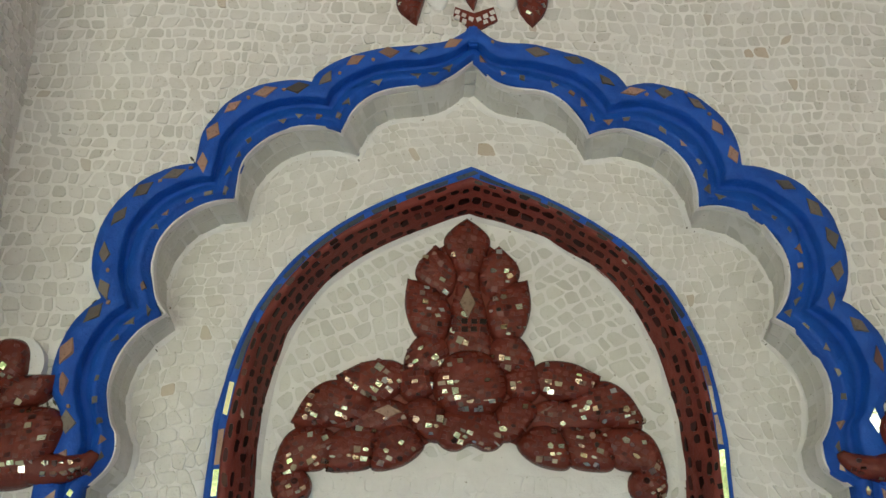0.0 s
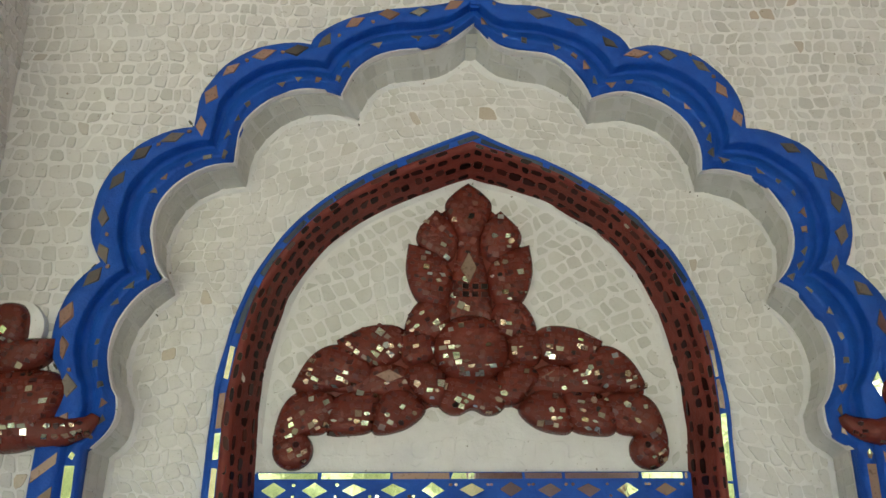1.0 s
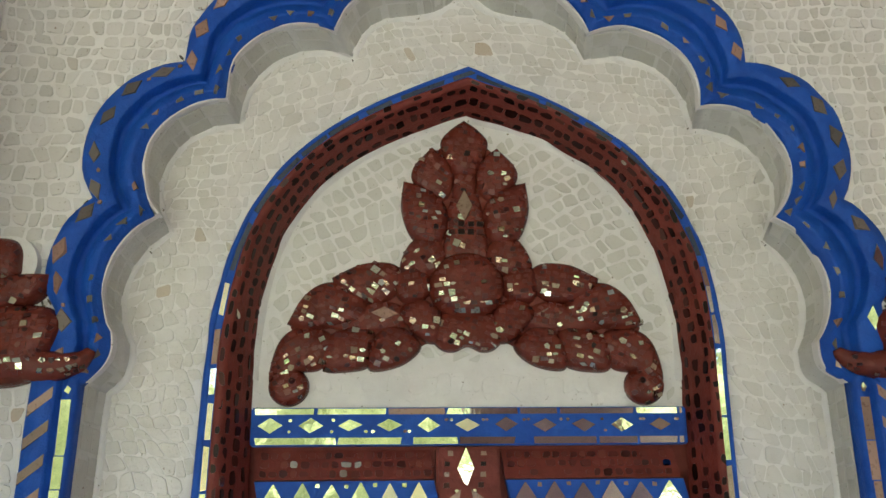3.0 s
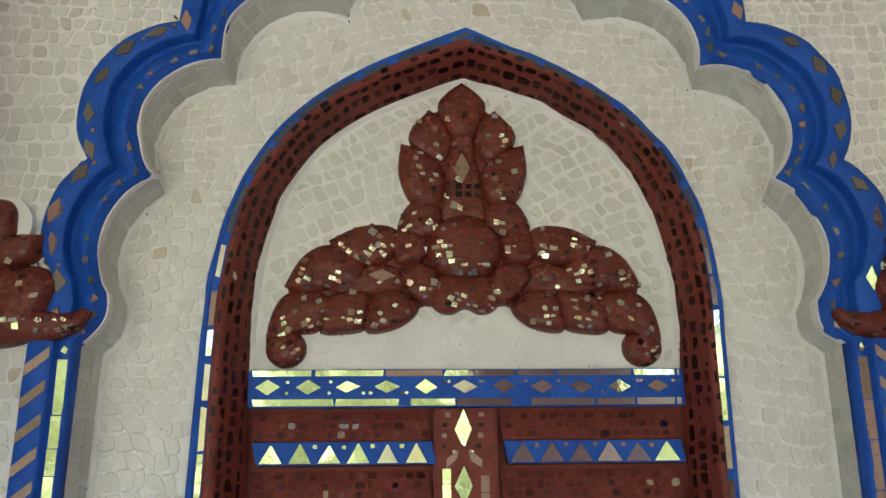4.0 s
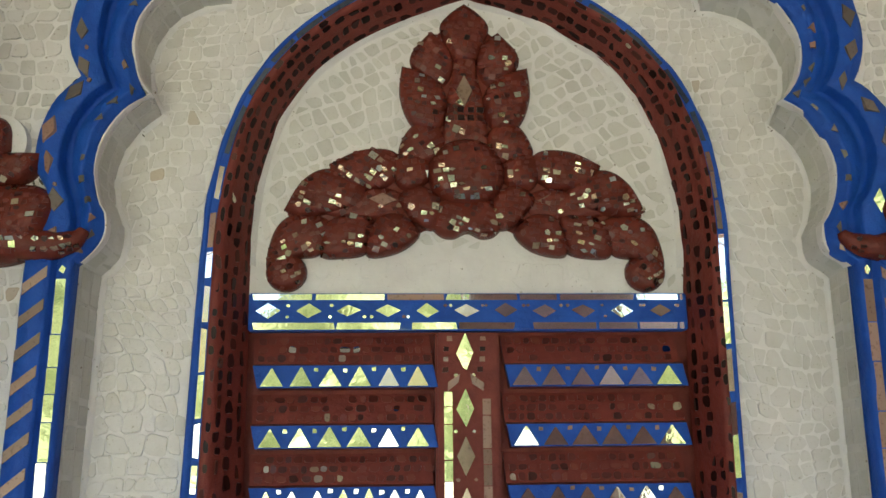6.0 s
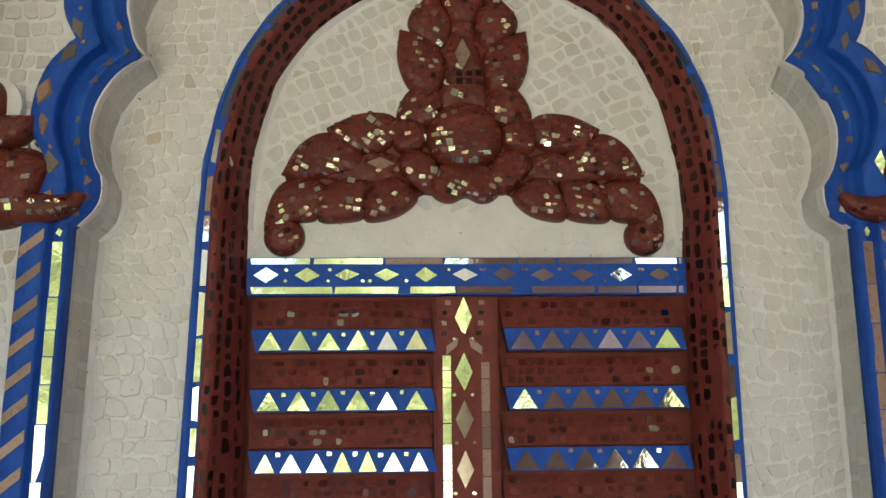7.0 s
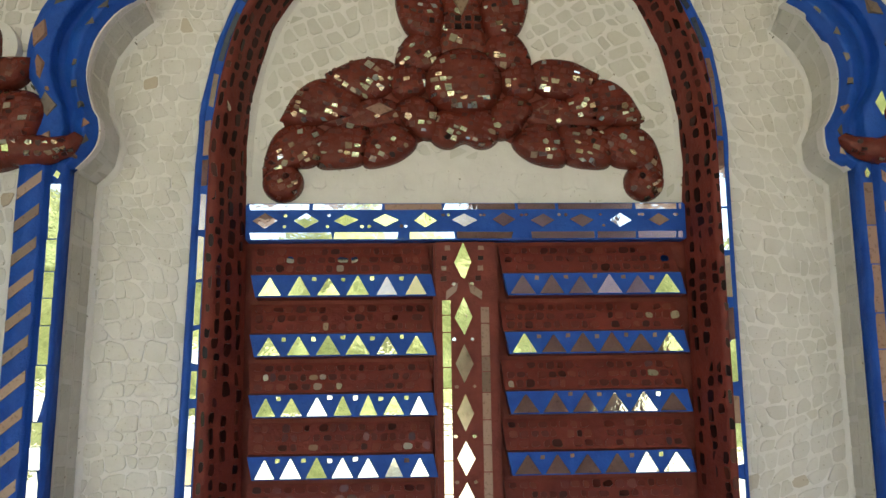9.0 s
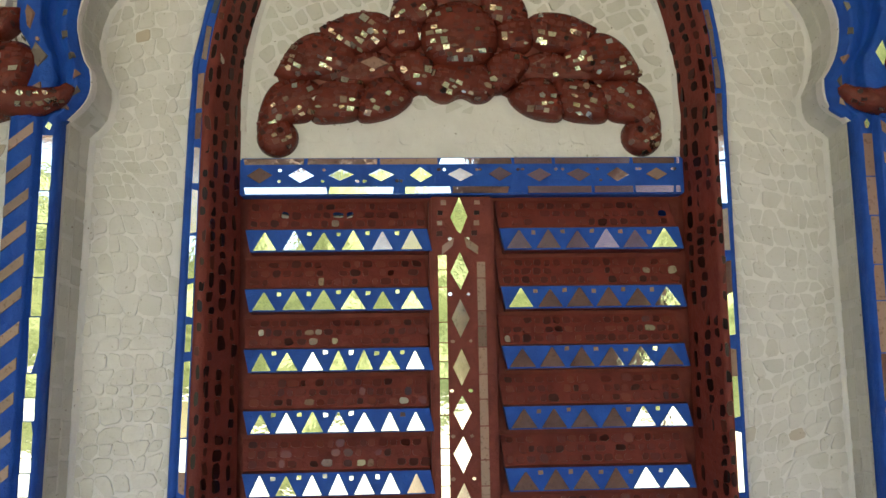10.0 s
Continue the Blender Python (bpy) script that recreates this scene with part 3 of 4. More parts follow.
def set_chips(pad, holder, shine, rng, space=0.0165, hidden=()):
    """Covers a pad with small maroon chips; mirror shards and bright tints put garden glints in its lower part."""
    xs, zs = [p[0] for p in pad.outline], [p[1] for p in pad.outline]
    turn = rng.uniform(-0.6, 0.6)
    ct, st = math.cos(turn), math.sin(turn)
    reach = int(2 * pad.size / space) + 2
    for i in range(-reach, reach):
        for j in range(-reach, reach):
            u, v = (i + 0.5 * (j % 2) + rng.uniform(-0.3, 0.3)) * space, (j + rng.uniform(-0.22, 0.22)) * space * 0.95
            x, z = pad.cx + ct * u - st * v, pad.cz + st * u + ct * v
            if not (min(xs) < x < max(xs) and min(zs) < z < max(zs) and pad.holds(x, z)) or any(h.holds(x, z) and h.share(x, z) < 0.93 for h in hidden):
                continue
            s = pad.share(x, z)
            if s > 0.9:
                continue
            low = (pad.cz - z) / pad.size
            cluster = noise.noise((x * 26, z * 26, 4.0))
            # Bright chips gather low, where leaves would catch the lawn's reflection.
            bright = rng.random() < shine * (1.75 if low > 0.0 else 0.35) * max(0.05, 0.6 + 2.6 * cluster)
            if not bright and rng.random() < 0.12:
                continue
            p = pad.lift(x, z, s)
            px, pz = pad.lift(x + 0.003, z, pad.share(x + 0.003, z)), pad.lift(x, z + 0.003, pad.share(x, z + 0.003))
            a = space * (rng.uniform(0.38, 0.62) if bright else rng.uniform(0.42, 0.5))
            b = a * (rng.uniform(0.45, 1.0) if bright else rng.uniform(0.6, 1.0))
            shape = [(ct * u - st * v, st * u + ct * v) for u, v in (shard(a * 1.15, b * 1.15, rng) if rng.random() < 0.35 else quad(a, b, rng, 0.35))]
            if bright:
                mat = rng.choice((GLINT, GLINT, GLINT, GLINT, MIRROR, CREAM_GLINT))
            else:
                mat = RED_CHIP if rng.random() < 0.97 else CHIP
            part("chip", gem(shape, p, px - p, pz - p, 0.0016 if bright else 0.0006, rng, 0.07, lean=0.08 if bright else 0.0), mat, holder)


ornament = tagged(new("relief_ornament"), "maroon relief of leaves and a boss set with glinting chips", "ornament")
MID = -0.005
WING_BED = [(0.04, 2.30), (0.15, 2.316), (0.24, 2.312), (0.292, 2.284), (0.34, 2.258), (0.390, 2.190), (0.390, 2.165), (0.420, 2.125), (0.428, 2.075), (0.38, 2.078), (0.33, 2.090), (0.27, 2.088), (0.22, 2.090), (0.15, 2.103), (0.10, 2.140), (0.04, 2.160)]
HALF_PADS = [  # name, height, lean, share of glinting chips, corners (x from the middle line, z; a third value keeps a corner sharp)
    ("bed", 0.008, 0.0, 0.0, WING_BED),
    ("stalk_leaf", 0.021, 0.0, 0.10, [(0.135, 2.218), (0.20, 2.240), (0.26, 2.208), (0.33, 2.180, 1), (0.26, 2.166), (0.15, 2.172)]),
    ("leaf", 0.026, 0.1, 0.14, [(0.077, 2.612, 1), (0.122, 2.562), (0.116, 2.520), (0.054, 2.478), (0.026, 2.522), (0.038, 2.576)]),
    ("leaf", 0.031, -0.2, 0.20, [(0.144, 2.526, 1), (0.149, 2.452), (0.120, 2.384), (0.060, 2.374), (0.041, 2.448), (0.078, 2.504)]),
    ("leaf", 0.028, -0.1, 0.34, [(0.152, 2.322), (0.124, 2.381), (0.072, 2.388), (0.046, 2.350), (0.066, 2.300), (0.122, 2.302)]),
    ("leaf", 0.030, -0.2, 0.50, [(0.305, 2.292, 1), (0.238, 2.324), (0.166, 2.324), (0.138, 2.280), (0.187, 2.232), (0.250, 2.238), (0.290, 2.258)]),
    ("leaf", 0.031, -0.2, 0.38, [(0.085, 2.300), (0.130, 2.322), (0.162, 2.302), (0.158, 2.248), (0.130, 2.230), (0.085, 2.250)]),
    ("leaf", 0.030, -0.2, 0.46, [(0.402, 2.186, 1), (0.368, 2.248), (0.322, 2.281), (0.270, 2.274), (0.228, 2.238), (0.226, 2.198), (0.310, 2.176), (0.365, 2.171)]),
    ("leaf", 0.030, -0.1, 0.36, [(0.437, 2.060), (0.422, 2.135), (0.384, 2.174), (0.318, 2.172), (0.296, 2.138), (0.325, 2.086), (0.375, 2.074), (0.405, 2.040)]),
    ("leaf", 0.032, -0.3, 0.40, [(0.322, 2.135), (0.290, 2.170), (0.214, 2.178), (0.210, 2.130), (0.222, 2.090), (0.270, 2.078), (0.318, 2.084)]),
    ("leaf", 0.034, -0.3, 0.36, [(0.222, 2.122), (0.192, 2.174), (0.145, 2.177), (0.104, 2.136), (0.145, 2.093), (0.214, 2.082)]),
    ("leaf", 0.034, -0.2, 0.30, [(0.154, 2.215), (0.108, 2.246), (0.058, 2.212), (0.062, 2.148), (0.100, 2.146), (0.134, 2.178)]),
]
CENTRE_PADS = [
    ("bed", 0.008, 0.0, 0.0, [(0.0, 2.672), (0.045, 2.620), (0.10, 2.572), (0.112, 2.530), (0.135, 2.505), (0.138, 2.44), (0.105, 2.385), (0.128, 2.350), (0.135, 2.322), (0.10, 2.29), (0.08, 2.20), (0.0, 2.145)]),
    ("stem", 0.020, 0.0, 0.08, [(0.020, 2.570), (0.030, 2.500), (0.042, 2.450), (0.050, 2.390), (0.046, 2.330)]),
    ("leaf", 0.028, 0.0, 0.04, [(0.0, 2.684, 1), (0.034, 2.658), (0.056, 2.627), (0.044, 2.580), (0.020, 2.540)]),
    ("leaf", 0.036, -0.3, 0.36, [(0.0, 2.215), (0.062, 2.205), (0.080, 2.158), (0.060, 2.128), (0.030, 2.122), (0.0, 2.134)]),
]
BOSS = Pad([(MID + 0.087 * math.cos(6.2832 * k / 44), 2.272 + 0.080 * math.sin(6.2832 * k / 44)) for k in range(44)], 0.046, FIELD_Y, -0.1)
pads = []
for nm, h, lean, shine, pts in CENTRE_PADS:
    pads.append((nm, shine, Pad(rounded([(MID + p[0], *p[1:]) for p in pts], MID), h, FIELD_Y, lean)))
for nm, h, lean, shine, pts in HALF_PADS:
    for side in (-1, 1):
        pads.append((nm, shine, Pad(rounded([(MID + side * (p[0] + 0.0015 * noise.noise((p[1] * 30, side, 0))), p[1] + 0.004 * noise.noise((p[0] * 30, side, 5)), *p[2:]) for p in pts]), h * (1 + 0.05 * side), FIELD_Y, lean)))
for k, (nm, shine, pad) in enumerate(pads):
    leaf = part(nm, pad.mesh(), RELIEF, ornament, smooth=True)
    if nm != "bed":
        set_chips(pad, leaf, shine, rng, hidden=[BOSS] + [q[2] for q in pads if q[2].height > pad.height + 0.0035])
boss = part("boss", BOSS.mesh(), RELIEF, ornament, smooth=True)
set_chips(BOSS, boss, 0.42, rng)
for j in range(2):
    for i in range(4):
        part("chip", gem(quad(0.0085, 0.0068, rng, 0.2), (MID - 0.033 + 0.022 * i, FIELD_Y - 0.0205, 2.418 - 0.019 * j), (1, 0, 0), (0, 0, 1), 0.0025, rng, 0.04), CHIP if rng.random() < 0.8 else RED_CHIP, ornament)
part("pendant", gem(diamond(0.041, 0.020), (MID - 0.003, FIELD_Y - 0.022, 2.463), (0, 0, 1), (1, 0, 0), 0.003, rng, 0.01), CREAM_GLINT, ornament, "lozenge mirror")
for side in (-1, 1):
    part("lozenge", gem(diamond(0.033, 0.016), (MID + side * 0.186, FIELD_Y - 0.019, 2.208), (side * 1, 0, 0.05), (0, 0, 1), 0.003, rng, 0.02), PINK_MIRROR, ornament, "pink lozenge mirror")
    disc = Pad([(MID + side * (0.393 + 0.044 * math.cos(6.2832 * k / 26)), 2.046 + 0.042 * math.sin(6.2832 * k / 26)) for k in range(26)], 0.034, FIELD_Y, -0.1)
    curl = part("curl", disc.mesh(), RELIEF, ornament, smooth=True)
    set_chips(disc, curl, 0.40, rng)
    part("curl_eye", dome_mesh(MID + side * 0.384, 2.056, 0.012, 0.040, FIELD_Y, 6, 18), CHIP, curl, smooth=True)


# ---- scrolls beside the arch ----
def scroll(side, inward):
    thing = tagged(new("scroll_ornament"), "maroon leaf scroll with glinting chips curling over the blue arch", "ornament", "scrolls beside the arch")
    base = WALL_Y - 0.004
    spine = bezier((0.756 - inward, 2.094), (0.772 - inward, 2.062), (0.815, 2.050), (0.930, 2.075), 22)
    verts, faces, turns, last = [], [], 14, 22
    for k, (x, z) in enumerate(spine):
        r = 0.009 + 0.023 * min(1, k / 15) ** 0.8
        a = Vector(spine[min(k + 1, last)]) - Vector(spine[max(k - 1, 0)])
        a.normalize()
        for j in range(turns):
            t = 6.2832 * j / turns
            rr = r * (1 + 0.10 * noise.noise((k * 0.5, math.cos(t) * 1.5, math.sin(t) * 1.5 + side)))
            verts.append((side * (x - a[1] * rr * math.cos(t)), -0.126 - rr * 1.0 * math.sin(t), z + a[0] * rr * math.cos(t)))
    for k in range(last):
        for j in range(turns):
            faces.append((k * turns + j, k * turns + (j + 1) % turns, (k + 1) * turns + (j + 1) % turns, (k + 1) * turns + j))
    faces += [tuple(range(turns)), tuple(range(last * turns, (last + 1) * turns))]
    bm = bmesh.new()
    bm.from_mesh(mesh_of("horn", verts, faces))
    bmesh.ops.recalc_face_normals(bm, faces=bm.faces[:])
    horn = part("horn", bm, RELIEF, thing, smooth=True)
    for k in range(5, last, 2):
        x, z = spine[k]
        r = 0.009 + 0.023 * min(1, k / 15) ** 0.8
        for t in (0.25, -0.35, -0.8):
            if rng.random() < 0.45:
                c = (side * x + rng.uniform(-0.006, 0.006), -0.126 - r * math.cos(t), z + r * math.sin(t))
                part("chip", gem(shard(0.0085, 0.0065, rng), c, (1, 0, 0), (0, -math.sin(t), math.cos(t)), 0.001, rng, 0.08), GLINT if rng.random() < 0.4 else rng.choice((CREAM_GLINT, RED_CHIP, CHIP)), horn)
    leaves = [("body", 0.046, -0.2, 0.40, [(0.818, 2.140), (0.836, 2.170), (0.870, 2.182), (0.960, 2.176), (0.985, 2.10), (0.960, 2.030), (0.880, 2.030), (0.842, 2.070)]),
              ("leaf", 0.040, 0.0, 0.16, [(0.850, 2.245, 1), (0.856, 2.212), (0.884, 2.186), (0.950, 2.170), (0.985, 2.21), (0.950, 2.240), (0.890, 2.246)]),
              ("leaf", 0.046, 0.0, 0.10, [(0.905, 2.268), (0.910, 2.298), (0.930, 2.316), (0.970, 2.312), (0.995, 2.25), (0.960, 2.222), (0.910, 2.235)])]
    for nm, h, lean, shine, pts in leaves:
        pad = Pad(rounded([(side * p[0], *p[1:]) for p in pts]), h, base, lean)
        set_chips(pad, part(nm, pad.mesh(), RELIEF, thing, smooth=True), shine, rng, 0.0145)
    part("backing", plate([[(side * x, z) for x, z in arc((0.886, 2.235), (0.886, 2.295), (0.925, 2.322), 10) + [(0.99, 2.322), (0.99, 2.235)]]], WALL_Y - 0.024, WALL_Y + 0.005), PALE_GROUT, thing, "white plaster backing")
    return thing


scroll(-1, 0.0), scroll(1, 0.024)

# ---- finial over the apex ----
finial = tagged(new("finial_ornament"), "maroon leaf drops and a red-veined white fan above the arch", "ornament")
for x, tip, half in ((-0.150, (-0.136, 3.110), 0.034), (0.151, (0.148, 3.114), 0.038), (0.0, (0.004, 3.158), 0.022)):
    pad = Pad(rounded([(*tip, 1), (x + half * 0.75, tip[1] + 0.042), (x + half, tip[1] + 0.09), (x + half * 0.5, tip[1] + 0.15), (x - half * 0.5, tip[1] + 0.15), (x - half, tip[1] + 0.09), (x - half * 0.85, tip[1] + 0.042)]), 0.026, WALL_Y - 0.003)
    set_chips(pad, part("leaf", pad.mesh(), RELIEF, finial, smooth=True), 0.10, rng, 0.014)
fan = part("fan", plate([[(-0.046, 3.142), (0.004, 3.092), (0.062, 3.128), (0.053, 3.166), (0.004, 3.146), (-0.042, 3.163)]], WALL_Y - 0.010, WALL_Y + 0.004), RELIEF, finial)
for s, dx in ((-1, 0.0), (1, 0.004)):
    for i in range(3):
        for j in range(2):
            if i == 2 or j or i == 1:
                x, z = 0.004 + dx + s * (0.008 + 0.0165 * i), 3.112 + 0.0135 * i * 0.72 + 0.0165 * j
                part("tile", gem(quad(0.0066, 0.0064, rng, 0.3), (x, WALL_Y - 0.0105, z), (1, 0, 0.42 * s), (-0.3 * s, 0, 1), 0.002, rng), TILE_PALE, fan)
for x, z in ((-0.085, 3.182), (0.085, 3.186)):
    part("ring", dome_mesh(x, z, 0.026, 0.012, WALL_Y - 0.003, 6, 18), PALE_GROUT, finial)

# ---- window ----
window = tagged(new("window_1"), "mock shuttered window of maroon cement inlaid with mirror chips", "window", kind="structure")
FRAME_PROFILE = [(0.30, 0.0), (0.30, -0.016), (0.34, -0.022), (0.48, -0.021), (0.56, -0.012), (0.85, 0.050), (1.0, 0.088)]
rim = part("outer_rim", loft(FRAME_OUT, FRAME_IN, [(-0.03, 0.01), (-0.02, -0.012), (0.03, -0.019), (0.13, -0.016), (0.16, -0.004)], 0.005), BLUE, window, "thin blue rim", smooth=True)
bed = part("mirror_bed", loft(FRAME_OUT, FRAME_IN, [(0.12, -0.0155), (0.34, -0.0155)]), BLUE, window)
frame_red = part("window_frame", loft(FRAME_OUT, FRAME_IN, FRAME_PROFILE, 0.004), RED, window, smooth=True)
strip = Ring(FRAME_OUT, FRAME_IN, [(0.0, -0.0155), (0.34, -0.0155)])
d = 0.75
while d < strip.length - 0.75:
    c, al, ac = strip.basis(d, 0.215)
    h = rng.uniform(0.022, 0.05)
    low = c.z < 2.17
    wide = 0.0062 if low else 0.0056
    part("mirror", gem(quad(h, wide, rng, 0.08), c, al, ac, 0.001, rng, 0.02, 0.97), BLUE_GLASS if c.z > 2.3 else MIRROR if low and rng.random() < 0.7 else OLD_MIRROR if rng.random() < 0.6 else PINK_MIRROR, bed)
    d += 2 * h + rng.uniform(0.001, 0.006)
red = Ring(FRAME_OUT, FRAME_IN, FRAME_PROFILE, 0.004)
rest_v, rest_f, singles = [], [], 0
for s, a, b, gap in ((0.43, 0.015, 0.0058, 0.012), (0.585, 0.0145, 0.0085, 0.0022), (0.745, 0.0145, 0.0118, 0.0022), (0.905, 0.016, 0.0072, 0.005)):
    d = 0.8
    while d < red.length - 0.8:
        w = a * rng.uniform(0.6, 1.25)
        c, al, ac = red.basis(d + w, s + rng.uniform(-0.02, 0.02))
        if rng.random() > 0.05:
            g = gem(soft_quad(w, b * rng.uniform(0.75, 1.1), rng), c, al, ac, 0.0012, rng, 0.08)
            mat = CHIP if rng.random() < 0.96 else OLD_MIRROR
            if singles < 300 and 1.5 < c.z and s in (0.585, 0.75):
                singles += 1
                part("chip", g, mat, frame_red)
            else:
                base = len(rest_v)
                g.verts.index_update()
                rest_v += [tuple(v.co) for v in g.verts]
                rest_f += [tuple(base + v.index for v in f.verts) for f in g.faces]
                g.free()
        d += 2 * w + gap * rng.uniform(0.5, 2.2)
tagged(part("chips", mesh_of("chips", rest_v, rest_f), CHIP, frame_red), kind="stuff")

tympanum = part("tympanum", plate([[(-0.478, 1.99)] + [p for p in between(FRAME_OUT, FRAME_IN, 0.95) if p[1] > 1.999] + [(0.472, 1.99)]], FIELD_Y, 0.12), PALE_GROUT, window, "white tiled tympanum")
part("frame_bead", loft(*(([p for p in between(FRAME_OUT, FRAME_IN, q) if p[1] > 1.999]) for q in (0.97, 1.12)), [(0.0, 0.072), (0.3, 0.076), (0.7, 0.0805), (1.0, 0.086)], 0.007, 9.0), PALE_GROUT, tympanum, "rough white plaster bead", smooth=True)
transom = part("transom", box_mesh(-0.475, 0.475, 0.069, 0.11, 1.919, 2.0, bevel=0.003), BLUE, window, "blue transom bar")
for k in range(11):
    x = -0.433 + 0.0848 * k
    # Right of the middle, a dim tint stands in for the mirrored pier.
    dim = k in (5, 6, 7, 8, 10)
    part("mirror", gem(diamond(rng.uniform(0.026, 0.031), rng.uniform(0.014, 0.018), rng, 0.002), (x, 0.069, 1.962), (1, 0, 0), (0, 0, 1), 0.0012, rng, 0.016), MIRROR if not dim else PINK_MIRROR if k == 10 else OLD_MIRROR if k in (1, 5) else PIER_TINT_MIRROR, transom)
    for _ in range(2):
        part("mirror", gem(shard(0.0055, 0.0045, rng), (x + 0.0424 + rng.uniform(-0.008, 0.008), 0.069, 1.962 + rng.choice((-0.013, 0.011))), (1, 0, 0), (0, 0, 1), 0.0012, rng), MIRROR if k < 5 else PIER_TINT_MIRROR, transom)
for z, h in ((1.9915, 0.0065), (1.929, 0.0075)):
    x = -0.468
    while x < 0.46:
        w = min(rng.uniform(0.04, 0.09), (0.466 - x) / 2)
        # Pink and dim tints hold the brown that these strips would mirror.
        part("mirror", gem(quad(w, h, rng, 0.05), (x + w, 0.069, z), (1, 0, 0), (0, 0, 1), 0.001, rng, 0.012, 0.985), (MIRROR if z < 1.95 or rng.random() < 0.3 else PINK_MIRROR) if x < -0.02 else PIER_TINT_MIRROR if rng.random() < 0.8 else MIRROR, transom)
        x += 2 * w + 0.003
part("leaf_ground", box_mesh(-0.515, 0.515, 0.115, 0.14, BOTTOM, 1.93), RED, window)

mullion = part("mullion", box_mesh(-0.078, 0.060, 0.072, 0.12, BOTTOM, 1.916, bevel=0.006), RED, window)
z, k = 1.872, 0
while z > 0.95:
    h = rng.uniform(0.038, 0.048)
    # Three diamonds take the darker tint in place of a mirrored pier.
    part("mirror", gem(diamond(h, rng.uniform(0.018, 0.022), rng, 0.002), (-0.014, 0.072, z), (0, 0, 1), (1, 0, 0), 0.0016, rng, 0.02, 0.9, {0: 0.025, 1: 0.06, 4: 0.07, 5: 0.05, 7: 0.07}.get(k, 0.0)), OLD_MIRROR if k in (2, 3, 6) else MIRROR, mullion)
    for s in (-1, 1):
        part("mirror", gem(shard(0.006, 0.005, rng), (-0.014 + s * rng.uniform(0.016, 0.022), 0.072, z - 0.048), (1, 0, 0), (0, 0, 1), 0.0012, rng), rng.choice((MIRROR, PINK_MIRROR, OLD_MIRROR)), mullion)
    if k == 0:
        for s in (-1, 1):
            part("mirror", gem(quad(0.019, 0.011, rng, 0.3), (-0.014 + s * 0.026, 0.072, z - 0.064), (s * 0.7, 0, -0.5), (0, 0, 1), 0.0014, rng), PINK_MIRROR, mullion)
            for j in range(4):
                part("chip", gem(quad(0.007, 0.006, rng, 0.3), (-0.014 + s * rng.uniform(0.028, 0.046), 0.072, z + 0.03 - 0.022 * j), (1, 0, 0), (0, 0, 1), 0.0012, rng), CHIP if j % 2 else PINK_MIRROR, mullion)
        z -= 0.018
    z -= 2 * h + 0.009
    k += 1
# The right strip holds the pier's pinkish reflection as its colour.
for x, top, mat in ((-0.0505, 1.79, MIRROR), (0.031, 1.775, PINK_MIRROR)):
    z = top
    while z > 0.95:
        h = rng.uniform(0.03, 0.075)
        part("mirror", gem([(-0.009, -h / 2), (0.009, -h / 2), (0.009, h / 2), (-0.009, h / 2)], (x, 0.072, z - h / 2), (1, 0, 0), (0, 0, 1), 0.001, rng, 0.012, 0.98), mat, mullion)
        z -= h + 0.001

